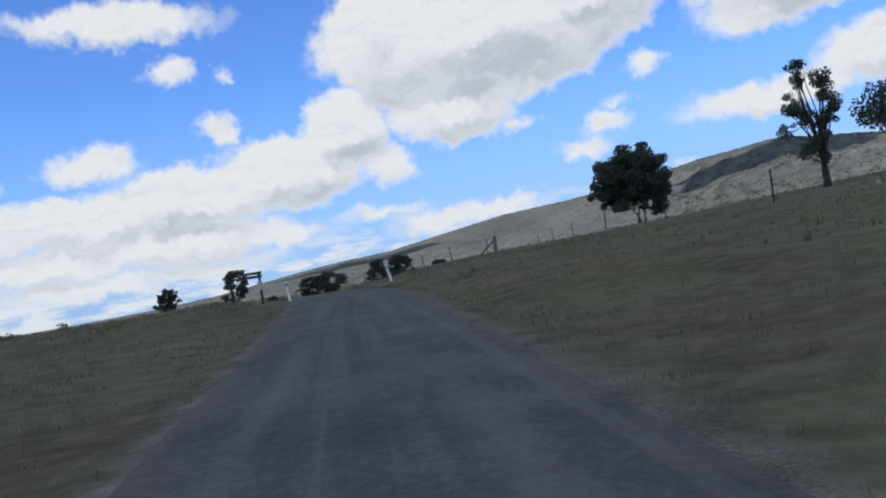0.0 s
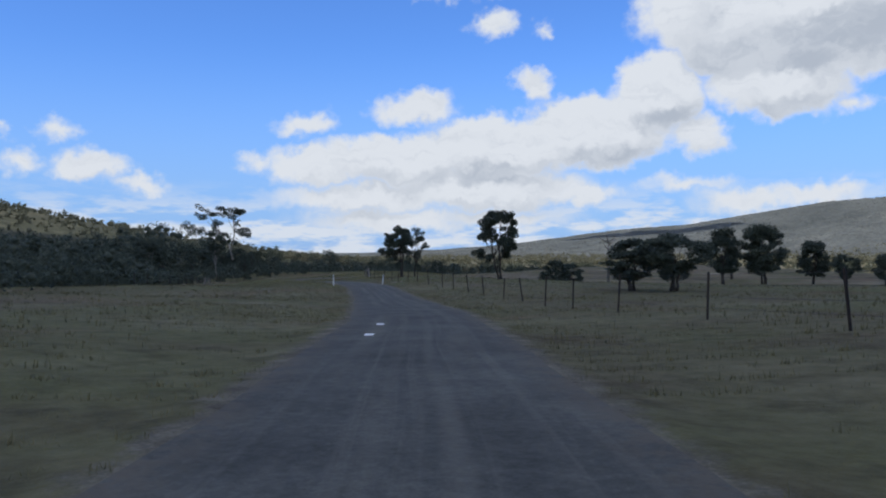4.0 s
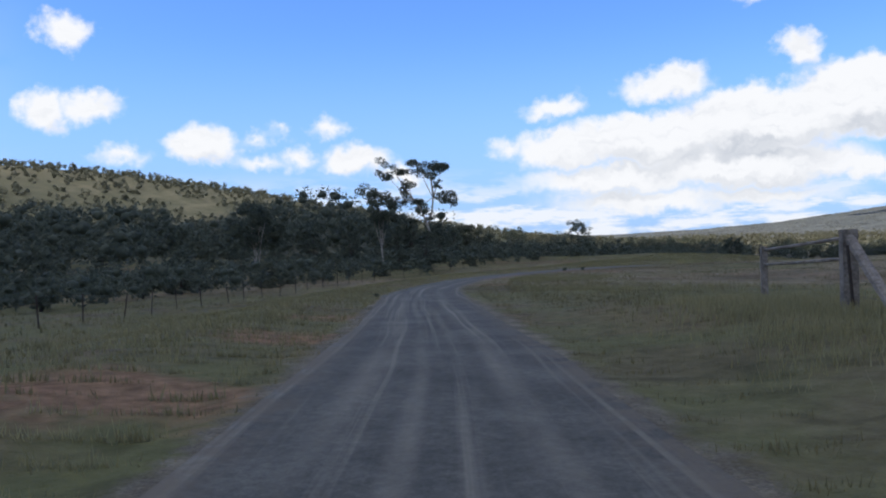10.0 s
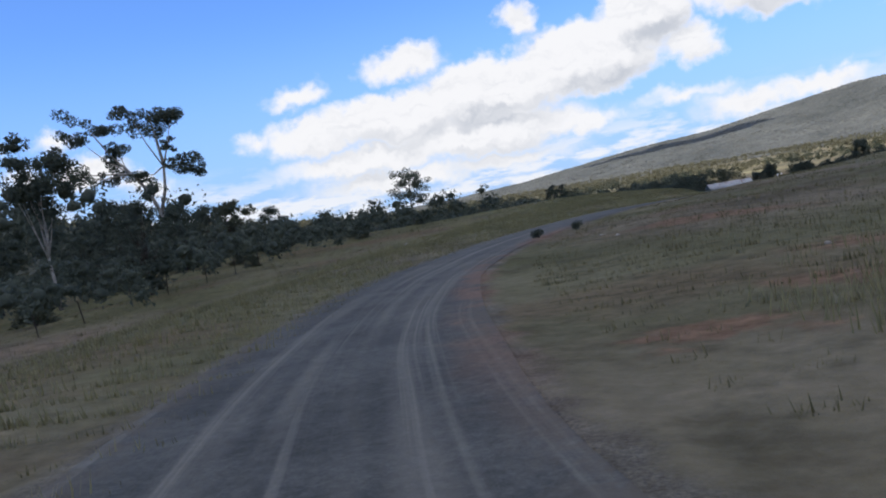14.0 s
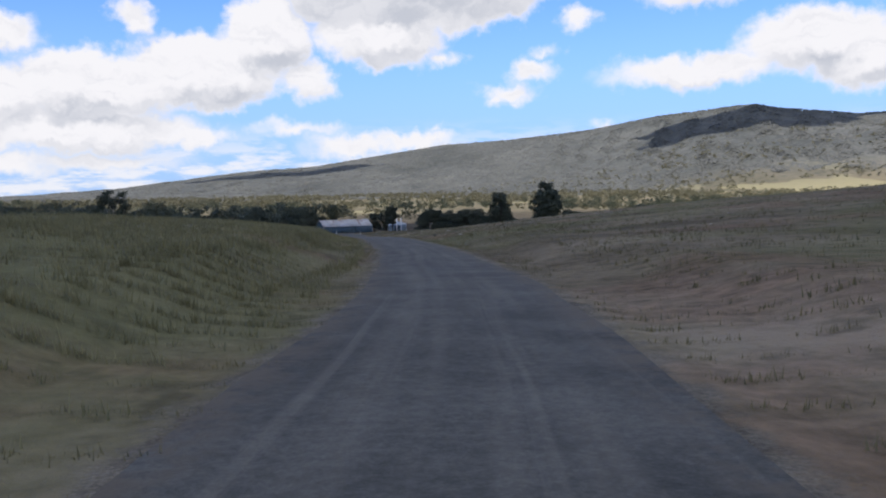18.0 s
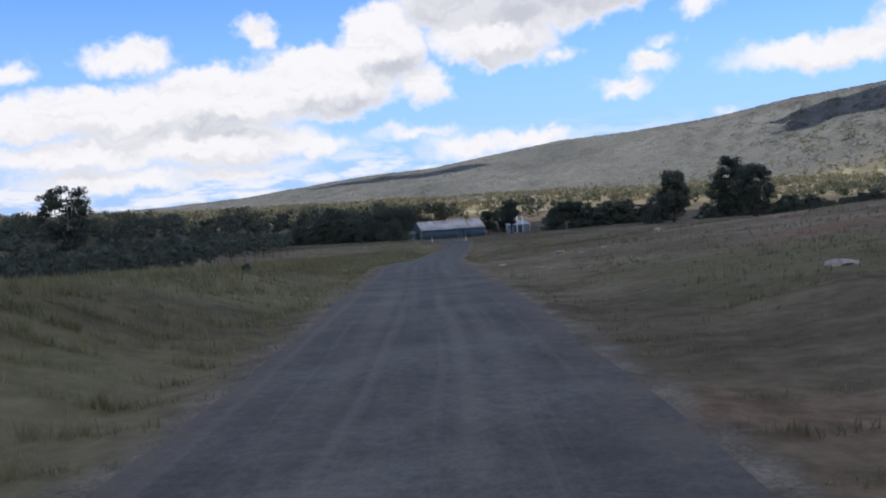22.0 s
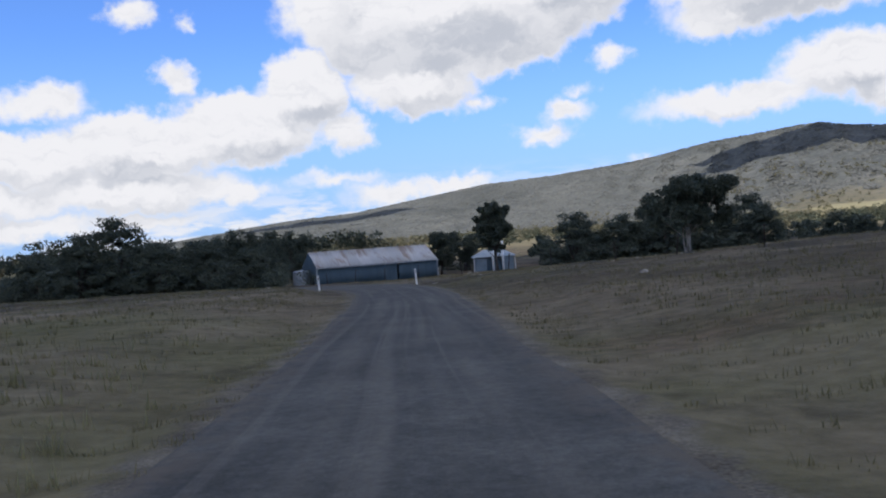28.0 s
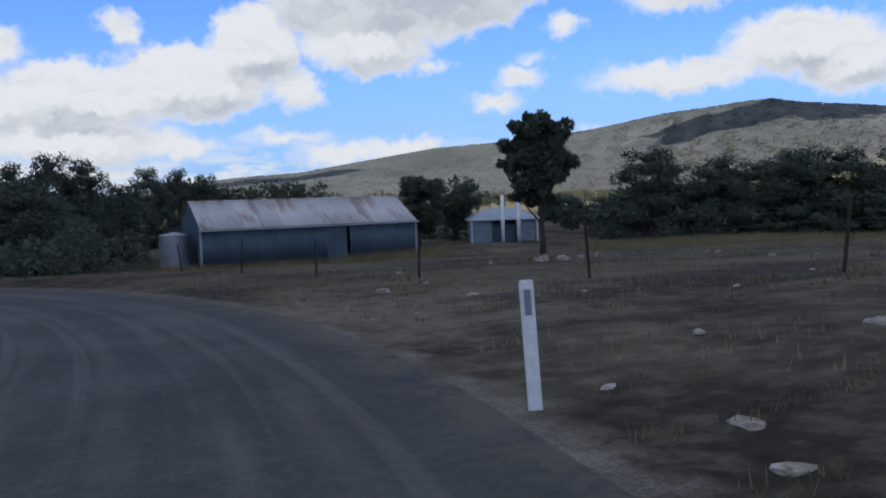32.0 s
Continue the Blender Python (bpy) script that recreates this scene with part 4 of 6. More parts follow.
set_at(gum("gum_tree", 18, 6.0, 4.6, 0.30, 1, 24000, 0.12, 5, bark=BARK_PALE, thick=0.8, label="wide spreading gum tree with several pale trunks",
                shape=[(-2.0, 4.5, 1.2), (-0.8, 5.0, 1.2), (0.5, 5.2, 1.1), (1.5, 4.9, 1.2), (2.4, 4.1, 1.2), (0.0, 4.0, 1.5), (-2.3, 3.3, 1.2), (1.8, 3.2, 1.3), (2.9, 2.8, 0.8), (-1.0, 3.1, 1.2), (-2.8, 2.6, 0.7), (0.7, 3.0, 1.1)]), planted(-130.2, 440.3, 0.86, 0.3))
set_at(gum("gum_tree", 23, 11.6, 7.6, 0.34, 1, 8200, 0.15, 3, bark=BARK_PALE, lobes=20, profile=OPEN, label="tall ragged gum tree standing above the creek woods"), planted(-186.0, 381.0, 0.92, 0.4))
set_at(gum("gum_tree", 19, 11.4, 9.0, 0.16, 1, 17000, 0.20, 3, lobes=34, profile=OVAL, label="large dense dark gum tree in the far paddock"), planted(-98.5, 461.2))
M2 = set_at(gum("gum_tree", 20, 7.8, 5.7, 0.20, 1, 14000, 0.135, 3, lobes=32, profile=OVAL, label="dense dark gum tree with a rounded top"), planted(-113.6, 427.3))


def another(ob, x, y, scale=1.0, turn=0.0, wide=1.0, label=""):
    c = copy_thing(ob, planted(x, y, scale, turn, wide))
    return tagged(c, label) if label else c


F1 = set_at(gum("gum_tree", 41, 6.6, 6.0, 0.28, 1, 9000, 0.135, 3, lobes=22, profile=OPEN, label="dark gum tree at the far side of the paddock"), planted(-8, 190, 0.8, 1.0))
F2 = set_at(gum("gum_tree", 42, 7.2, 5.4, 0.24, 1, 9000, 0.135, 3, lobes=24, profile=OVAL, label="dark gum tree at the far side of the paddock"), planted(-36, 205, 0.75, 2.0))
F3 = set_at(gum("bush", 43, 3.0, 3.8, 0.02, 1, 4200, 0.12, 3, lobes=16, profile=SHRUB, label="low dark bush in the paddock", category="bush"), planted(-53.5, 166, 1.0, 1.0))
another(M2, -101.9, 425.7, 1.0, 2.0, 1.08, "dark gum tree with an open ragged crown")
another(F3, -116.4, 428.5, 0.95, 1.0, 1.0, "low dark bush beside the gum tree")
another(F3, -96.5, 428.0, 1.0, 2.0, 1.2, "low dark bush beside the gum tree")
another(M2, -149.6, 500.5, 0.74, 0.5, 1.1, "small dark gum tree behind the shed")
another(F1, -146.6, 507.5, 1.04, 2.6, 1.2, "broad dark gum tree with bare lower stems between shed and hut")
# group of gums in the paddock beyond the fence
another(F2, -31, 158, 1.25, 1.0, 1.0, "tall dark gum tree in the paddock group")
another(M2, -26.5, 160, 0.95, 2.2, 1.1, "dark gum tree in the paddock group")
another(F2, -28.6, 101, 0.56, 2.0, 1.75, "small leaning gum tree in the paddock")
another(F1, -26.0, 100.5, 0.62, 1.2, 1.6, "small spreading gum tree in the paddock")
for i, (x, y, s) in enumerate([(-21.7, 183, 0.8), (-17.5, 180, 0.72), (-12.5, 178, 0.7)]):
    another((M2, F1, F2)[i % 3], x, y, s * (1.0 if i % 3 == 0 else 1.1), i * 1.3, 1.15, "dark gum tree at the far side of the paddock")
for i, (x, y, s) in enumerate([(-85, 408, 0.42), (-76, 415, 0.40), (-60, 400, 0.45), (-48, 396, 0.42), (-38, 402, 0.5)]):
    another(F3, x, y, s * 3.1, i * 1.7, 1.0, "low round dark bush on the paddock's crest")

# dead grey tree in the paddock
dead = thing("dead_tree", "bare grey dead tree standing in the paddock", "tree")
rngd = np.random.RandomState(4)
limbs = [tube([(0, 0, -0.3), (0.05, 0, 1.5), (0.1, 0.05, 3.2), (0.0, 0.1, 5.0)], [0.2, 0.15, 0.1, 0.03])]
for k in range(12):
    z0, a, l = rngd.uniform(1.8, 4.6), rngd.uniform(0, 6.28), rngd.uniform(0.8, 1.9)
    limbs.append(tube([(0.07, 0, z0), (math.cos(a) * l * 0.5, math.sin(a) * l * 0.5, z0 + l * 0.35), (math.cos(a) * l, math.sin(a) * l, z0 + l * 0.9)], [0.06, 0.045, 0.012], 5))
part("trunk", mesh_of("trunk", *joined(limbs), GREY_WOOD, True), dead)
dead.matrix_basis = planted(-37.6, 128.4, 0.85)
another(F3, -49.1, 146.2, 1.0, 2.0, 0.9, "low dark bush behind the twin-trunked gum")

# ---- the tall twin gum and the creek woods ----
giant = thing("tall_gum_tree", "tall pale-trunked gum with high open crowns over the woods", "tree")
rngg = np.random.RandomState(8)
heads = [(-0.9, 0.3, 19.6, 3.0), (-3.2, -0.8, 20.0, 2.0), (1.6, 0.6, 19.2, 2.1), (-8.4, 0.5, 19.0, 2.3), (-9.6, -0.6, 17.6, 1.7), (-5.4, 0.4, 15.6, 1.8),
         (-12.9, 0.6, 14.4, 2.6), (-10.6, -0.4, 13.0, 2.0), (2.3, 0.2, 13.4, 2.1), (3.4, -0.5, 12.0, 1.6), (0.6, 0.4, 16.0, 1.2), (-6.8, 0.8, 12.6, 1.8), (-3.0, 0.2, 12.2, 1.5)]
stem = [(0.3, 0, -0.5), (-0.6, 0, 3.5), (-1.6, 0.1, 7.0), (-2.6, 0.1, 10.0)]
limbs = [tube(stem, [0.42, 0.34, 0.28, 0.2], 9), tube([stem[2], (-0.6, 0, 10.0), (-0.2, 0.1, 13.5), (-0.5, 0, 16.5), (-0.8, 0.2, 19.0)], [0.24, 0.2, 0.15, 0.1, 0.04], 7),
         tube([stem[3], (-4.2, 0.1, 12.5), (-6.2, 0.3, 15.0), (-8.2, 0.4, 18.4)], [0.22, 0.17, 0.12, 0.04], 7)]
for x, y, z, r in heads:
    o = (-0.3, 0, 13.0) if x > -3.6 else (-4.4, 0.1, 12.7)
    limbs.append(tube([o, ((x + o[0]) / 2, y / 2, (z + o[2]) / 2 - 0.5), (x, y, z)], [0.11, 0.08, 0.02], 5))
part("trunk", mesh_of("trunk", *joined(limbs), BARK_PALE, True), giant)
tufts = [(x + rngg.normal() * r * 0.55, y + rngg.normal() * r * 0.55, z + rngg.normal() * r * 0.34, r * rngg.uniform(0.34, 0.6)) for x, y, z, r in heads for _ in range(8)]
part("crown", mesh_of("crown", *leaf_cloud(rngg, [h[:3] for h in tufts], [h[3] for h in tufts], [int(90 * h[3] ** 1.6 + 20) for h in tufts], 0.19, flat=0.72), LEAF_DARK), giant)
giant.matrix_basis = Matrix.Translation((-191.2, 251.4, gz(-191.2, 251.4))) @ Matrix.Rotation(radians(42), 4, "Z")

KINDS = [gum("creek_tree", 31, 10.4, 8.0, 0.04, 1, 5600, 0.18, 2, lobes=26, profile=DOME, label="dense dark green tree of the creek woods"),
         gum("creek_tree", 32, 11.8, 7.2, 0.06, 1, 5600, 0.18, 1, lobes=26, profile=OVAL, label="tall dark green tree of the creek woods"),
         gum("creek_tree", 33, 9.0, 8.6, 0.03, 1, 5600, 0.18, 3, leaf=LEAF_OLIVE, lobes=24, profile=SHRUB, label="broad olive green tree of the creek woods"),
         gum("creek_tree", 34, 12.4, 7.4, 0.36, 1, 4800, 0.17, 2, bark=BARK_PALE, lobes=20, profile=OPEN, label="pale-trunked gum of the creek woods"),
         gum("creek_tree", 35, 5.0, 6.6, 0.05, 1, 4600, 0.15, 3, leaf=LEAF_OLIVE, lobes=20, profile=SHRUB, label="low bushy tree at the edge of the creek woods"),
         gum("creek_tree", 36, 7.4, 6.8, 0.06, 1, 6400, 0.145, 2, lobes=24, profile=DOME, label="dense dark green tree of the creek woods"),
         gum("creek_tree", 37, 6.8, 6.4, 0.05, 1, 10000, 0.116, 3, lobes=24, profile=DOME, label="dense bushy dark tree at the yard's edge")]
rngw = np.random.RandomState(21)


def spread(candidates, apart, keep=()):
    """Picks places that lie some metres apart."""
    got = list(keep)
    for x, y in candidates:
        if all((x - a) ** 2 + (y - b) ** 2 > apart * apart for a, b in got):
            got.append((x, y))
    return got[len(keep):]


def beside_road(y_lo, y_hi, near, far, count):
    """Random places left of the road, between two distances from it."""
    out = []
    for _ in range(count):
        y = rngw.uniform(y_lo, y_hi)
        d = rngw.uniform(near, far)
        k = int(np.abs(LINE[:, 1] - y).argmin())
        way = LINE[min(k + 3, len(LINE) - 1), :2] - LINE[max(k - 3, 0), :2]
        way = way / np.linalg.norm(way)
        out.append((LINE[k, 0] - way[1] * d, LINE[k, 1] + way[0] * d))
    return out


front = spread(beside_road(88, 262, 27, 62, 1400), 7.5, [(-192.4, 249.5), (-160.8, 259.3)])
front += [p for p in spread(beside_road(285, 436, 34, 58, 900), 6.0, front) if p[1] > 335 or p[0] < -178]
yard = [(rngw.uniform(-235, -158), rngw.uniform(456.3, 506)) for _ in range(1100)]
front += spread([p for p in yard if p[0] + 150.5 + 0.384 * (p[1] - 432) < 0 and road_gap([p[0]], [p[1]])[0][0] > 4.2], 4.6, front + [(-166, 490)])
front = [p for p in front if road_gap([p[0]], [p[1]])[0][0] > 14 or p[1] > 459]
right_belt = spread([(rngw.uniform(-133, -58), rngw.uniform(493, 512)) for _ in range(900)], 3.3, [(-142, 502)])
right_belt = [p for p in right_belt if not -104.5 < p[0] < -97.0]
right_belt += [(-146, 511), (-149.5, 514), (-182, 503)]
WOOD_BEARING = [26, 30, 35, 39, 42, 44.5, 47.5, 50.7, 53.7, 56, 58, 61, 64, 67, 72, 100]
WOOD_RISE = [0.1, 0.3, 1.1, 1.8, 2.3, 3.0, 3.5, 4.2, 4.8, 4.3, 3.6, 2.5, 2.7, 3.4, 3.9, 4.0]
NATIVE = [10.4, 11.8, 9.0, 12.4, 5.0, 7.4, 6.8]


def wood_height(x, y):
    """Height that the creek woods reach: a treeline that rises away from the bend."""
    dx, dy = x + 81.4, y - 141.1
    rise = np.interp(math.degrees(math.atan2(-dx, dy)), WOOD_BEARING, WOOD_RISE)
    return float(np.clip(math.hypot(dx, dy) * math.tan(radians(rise)) - 0.33 - gz(x, y), 3.0, 19.0))


for k, (x, y) in enumerate(front + right_belt):
    edge = road_gap([x], [y])[0][0]
    pick = 4 if edge < 40 and k % 2 == 0 else int(rngw.choice([0, 1, 2, 3], p=[0.40, 0.30, 0.28, 0.02]))
    s = rngw.uniform(0.68, 1.15) * (1.3 if k % 7 == 0 else 1.0)
    wide = rngw.uniform(1.0, 1.3)
    if k >= len(front):
        pick = (0, 1, 0)[k % 3]
    belt = k >= len(front)
    s *= (0.40 if x > -98 else 0.50) if belt else 0.84 if y > 484 and x < -176 else 0.66 if y > 459 else 0.56 if y > 280 else 1.0
    if y < 280:
        s = wood_height(x, y) * rngw.uniform(0.5, 1.12) / NATIVE[pick]
        s = min(s, 1.6) * 0.9
        wide *= min(1.5, max(1.0, 0.75 / s))
    elif y < 438 and k < len(front):
        wide *= 0.8
        s *= 0.84 + 0.05 * (k * 37 % 11)
        if pick == 2 and k % 2:
            pick = 3
    if y > 280 and pick == 3:
        s *= 0.76
    if y > 484 and x < -198:
        s = min(s, 0.62)
    if y > 280 and not belt:
        s *= 0.94 if y < 438 else 0.76
    if k < len(KINDS):
        pick = k
        set_at(KINDS[k], planted(x, y, s, rngw.uniform(0, 6.28)))
        tagged(KINDS[k], group="trees of the creek woods")
        continue
    if belt and y < 500 or y > 457 and x > -190 and y < 484:
        pick = 6
        s = rngw.uniform(0.75, 1.1) * (1.25 if k % 6 == 0 else 1.0) * ((0.62 if x > -98 else 0.86) if belt else 0.72)
        wide = min(wide, 1.15)
        if not belt:
            s *= 1.0 + 0.3 * float(wavy(np.array(x), np.array(y), 9, 43))
    copy_thing(KINDS[pick], planted(x, y, s, rngw.uniform(0, 6.28), wide * (1.35 if belt or y > 459 else 1.0)))

# slender umbrella-crowned gum at the edge of the woods, and a white-limbed one beside the tall twin gum
set_at(gum("gum_tree", 61, 10.4, 9.0, 0.52, 1, 9000, 0.15, 4, bark=BARK_PALE, lobes=20, profile=(0.7, 1.0, 0.95, 0.6), thick=0.55, label="umbrella-crowned gum with four slender pale trunks"), planted(-165.4, 191.2, 1.0, 0.6))
set_at(gum("gum_tree", 62, 13.0, 6.4, 0.60, 1, 5200, 0.16, 1, bark=BARK_PALE, lobes=13, profile=(0.6, 1.0, 0.8), thick=0.42, label="white-limbed gum with a small high crown"), planted(-163.1, 211.8, 0.9, 0.3))

# dense trees round the foot of the tall twin gum
for k, (x, y, high) in enumerate(((-184.5, 245.5, 7.2), (-180.5, 250.0, 6.5), (-189.5, 243.0, 8.2), (-195.5, 245.0, 8.8), (-186.5, 254.5, 7.0), (-200.0, 250.0, 9.0), (-178.0, 243.0, 6.0))):
    copy_thing(KINDS[(0, 2, 1)[k % 3]], planted(x, y, high / NATIVE[(0, 2, 1)[k % 3]] / KINDS[(0, 2, 1)[k % 3]].scale.z, 1.1 * k, 1.0))

# taller trees beside and behind the shed
for k, (x, y, high) in enumerate(((-175.7, 484.2, 6.6), (-174.5, 487.0, 7.3), (-172.7, 487.8, 7.0), (-171.9, 492.5, 5.4), (-175.9, 510.1, 7.4), (-173.8, 513.0, 7.3), (-172.0, 515.6, 6.9))):
    copy_thing(KINDS[6], planted(x, y, high / 7.2 / KINDS[6].scale.z, 1.3 * k, 0.85))


def canopy(name, places, heights, quads, size, leaf, label, squash=0.62, seed=3, cores=False, clumps=3, low=0.25):
    """Many far trees in one mesh: crowns of leaf clumps on thin stems."""
    rng = np.random.RandomState(seed)
    p = np.array(places)
    z = ground_z(p[:, 0], p[:, 1])
    cen, rad = [], []
    for (x, y), g, h in zip(p, z, heights):
        for _ in range(clumps):
            big = rng.uniform(0.2, 0.34) * math.sqrt(3 / clumps)
            cen.append((x + rng.normal() * h * 0.17, y + rng.normal() * h * 0.17, g + h * rng.uniform(low, 1.0 - big)))
            rad.append(h * big)
    v, f = leaf_cloud(rng, cen, rad, [quads] * len(cen), size, flat=squash, corners=3)
    if cores:
        v, f = with_cores(rng, v, f, cen, rad, squash)
    ob = new(name, mesh_of(name, v, f, leaf, True))
    return tagged(ob, label, "trees", kind="stuff")


deep = spread(beside_road(60, 262, 62, 170, 1500), 6.0) + spread([(rngw.uniform(-136, -40), rngw.uniform(510, 540)) for _ in range(260)], 5.0) + spread(beside_road(285, 440, 57, 120, 500), 7.0) + spread([(rngw.uniform(-330, -186), rngw.uniform(506, 600)) for _ in range(240)], 8.0)
deep = [p for p in deep if road_gap([p[0]], [p[1]])[0][0] > 24 and not (p[1] > 505 and -107 < p[0] < -92)]
canopy("creek_woods", deep, [rngw.uniform(3.0, 5.5) if p[1] > 505 and p[0] > -140 else rngw.uniform(4.8, 10.0) if p[1] > 280 else wood_height(*p) * rngw.uniform(0.6, 1.18) for p in deep], 48, 0.36, LEAF_DARK, "dark mixed gum woods along the creek", squash=0.8, cores=True, clumps=7)

under = spread(beside_road(92, 262, 21, 70, 3400), 2.9) + spread(beside_road(286, 440, 27, 70, 2400), 2.9)
under += [p for p in spread([(rngw.uniform(-240, -156), rngw.uniform(453.4, 512)) for _ in range(1100)], 2.5) if p[0] + 149.5 + 0.384 * (p[1] - 432) < 0]
under += [p for p in spread([(rngw.uniform(-133, -50), rngw.uniform(490, 516)) for _ in range(600)], 2.8) if not -105.5 < p[0] < -96.0]
under = [p for p in under if (road_gap([p[0]], [p[1]])[0][0] > 3.0 if p[1] > 440 else road_gap([p[0]], [p[1]])[0][0] > 20) and math.hypot(p[0] + 142.3, p[1] - 504.2) > 5.5]
near_yard = [p for p in under if p[1] > 440 and p[0] < -150]
under = [p for p in under if p not in near_yard]
canopy("undergrowth", under, [rngw.uniform(2.2, 4.4) for _ in under], 46, 0.17, LEAF_DARK, "dark scrubby undergrowth below the creek woods", squash=0.8, seed=9, cores=True)
canopy("undergrowth", near_yard, [rngw.uniform(2.0, 3.6) for _ in near_yard], 200, 0.10, LEAF_DARK, "dark leafy undergrowth beside the yard", squash=0.8, seed=10, low=0.1)


def domes(name, places, heights, leaf, label, seed, wide=0.72):
    """Far forest: each tree a lumpy half-round crown in one mesh."""
    rng = np.random.RandomState(seed)
    p, h = np.array(places), np.array(heights)[:, None, None]
    top = np.array([(x, y, max(z, -0.15)) for x, y, z in ICO[:11]])
    v = top[None] * rng.uniform(0.72, 1.25, (len(p), 11, 1)) * h * np.array([wide, wide, 0.30])
    v = v + np.c_[p, ground_z(p[:, 0], p[:, 1])][:, None, :]
    v[:, 6:, 2] -= 0.14 * h[:, :, 0]
    f = (np.array(ICO_FACES[:15])[None] + (np.arange(len(p)) * 11)[:, None, None]).reshape(-1, 3)
    return tagged(new(name, mesh_of(name, v.reshape(-1, 3), f, leaf, True)), label, "trees", kind="stuff")


rngf = np.random.RandomState(77)
slope = []
while len(slope) < 36000:
    b = rngf.uniform(-33, 30)
    reach = np.interp(b, RIDGE_BEARING, RIDGE_FAR)
    r = rngf.uniform(1650, reach + 60) if len(slope) > 1800 else reach + rngf.uniform(-90, 40)
    slope.append((-126 - r * math.sin(radians(b)), 260 + r * math.cos(radians(b))))
domes("range_forest", slope, rngf.uniform(4.2, 7.6, len(slope)), LEAF_HAZED, "eucalypt forest covering the far range, haze in its grey-green colour", 51)
valley = []
while len(valley) < 5600:
    b, r = radians(rngf.uniform(-62, 48)), 330 + 2100 * rngf.uniform(0, 1) ** 1.25
    x, y = -126 - r * math.sin(b), 260 + r * math.cos(b)
    if wavy(np.array(x), np.array(y), 420, 12) + 0.6 * wavy(np.array(x), np.array(y), 130, 13) > -0.12 + (0.32 if r < 700 else 0):
        valley.append((x, y))
close = [p for p in valley if math.hypot(p[0] + 147, p[1] - 432) < 620]
valley = [p for p in valley if math.hypot(p[0] + 147, p[1] - 432) >= 620]
shady = [p for k, p in enumerate(close) if wavy(np.array(p[0]), np.array(p[1]), 90, 33) > 0.05 or k % 4 == 0]
close = [p for p in close if p not in shady]
canopy("valley_woods", shady, [rngf.uniform(6, 13) for _ in shady], 46, 0.50, LEAF_OLIVE, "darker gum trees beyond the creek flats", seed=8, clumps=4)
canopy("valley_woods", close, [rngf.uniform(3.5, 11) for _ in close], 44, 0.50, LEAF_FAR, "dry eucalypt trees beyond the creek flats", seed=7, clumps=4)
canopy("valley_woods", valley, [rngf.uniform(8, 15) for _ in valley], 15, 1.15, LEAF_FAR, "sunlit dry eucalypt woodland across the valley", seed=5)
hill = []
while len(hill) < 6600:
    x, y = rngf.uniform(-1250, -330), rngf.uniform(20, 900)
    if wavy(np.array(x), np.array(y), 130, 15) > -0.45 - max(0.0, (x + 520) / 250):
        hill.append((x, y))
canopy("hill_bush", hill, [rngf.uniform(3, 8) for _ in hill], 22, 0.85, LEAF_HILL, "sunlit scrubby bush on the hill behind the creek", seed=6, squash=0.85, low=0.05, cores=True, clumps=2)

# ---- guide posts ----


def guide_post(x, y, lean=(0, 0), turn=0.0, height=1.0, reflector="grey"):
    g = thing("guide_post", "white plastic roadside guide post with a %s reflector" % ("grey" if reflector == "grey" else "dark red"), "guide post", group="roadside guide posts")
    body = boxed((0.105, 0.028, height + 0.25), (0, 0, height / 2 - 0.125), bevel=0.008)
    p = part("post", body, g, WHITE_PAINT)
    part("reflector", boxed((0.05, 0.008, 0.19), (0, -0.018, height - 0.16), bevel=0.003), p, REFLECTOR if reflector == "grey" else DARK_REFLECTOR, "reflector strip")
    g.matrix_basis = Matrix.Translation((x, y, gz(x, y))) @ Matrix.Rotation(turn, 4, "Z") @ pose(0, 0, 0, lean[0], lean[1], 0)
    return g


guide_post(-6.4, 36.3, (2, -12), 0.2, 0.92)
guide_post(-10.6, 34.3, (0, -4), 0.2, 0.95, "dark")
guide_post(-54.3, 114.0, (0, 5), 0.6, 0.92)
guide_post(-56.9, 110.1, (0, -3), 0.6, 0.98, "dark")
guide_post(-147.6, 436.7, (0, -3), 0.1)
guide_post(-153.3, 435.1, (0, -2), 0.1, 0.95, "dark")

# ---- wire fences ----


def fence(points, gap, label, lean=3.0, wires=4, high=1.12, seed=0):
    """Steel star posts along a line, with strained wires between them."""
    rng = np.random.RandomState(seed)
    f = thing("wire_fence", label, "fence")
    p = np.array(points, float)
    s = np.r_[0, np.cumsum(np.linalg.norm(np.diff(p, axis=0), axis=1))]
    at = np.linspace(0, s[-1], max(2, int(round(s[-1] / gap)) + 1))
    at[1:-1] += rng.uniform(-0.5, 0.5, len(at) - 2)
    tops = []
    bm = bmesh.new()
    for k in range(3):
        box(bm, (0.036, 0.011, high + 0.35), (0.014 * math.cos(2.094 * k), 0.014 * math.sin(2.094 * k), high / 2 - 0.175), (0, 0, 120 * k))
    me = bpy.data.meshes.new("post")
    bm.to_mesh(me)
    bm.free()
    me.materials.append(STEEL)
    for a in at:
        x, y = np.interp(a, s, p[:, 0]), np.interp(a, s, p[:, 1])
        m = Matrix.Translation((x, y, gz(x, y))) @ pose(0, 0, 0, rng.normal() * lean, rng.normal() * lean, rng.uniform(0, 120)) @ Matrix.Diagonal((1, 1, rng.uniform(0.93, 1.07), 1))
        part("post", me, f, at=m)
        tops.append((m, a))
    for w in range(wires):
        h = high * (0.94 - 0.23 * w)
        pts = [m @ Vector((0.02, 0, h)) for m, _ in tops]
        part("wire", mesh_of("wire", *tube(pts, [0.0045] * len(pts), 4), WIRE), f)
    return f


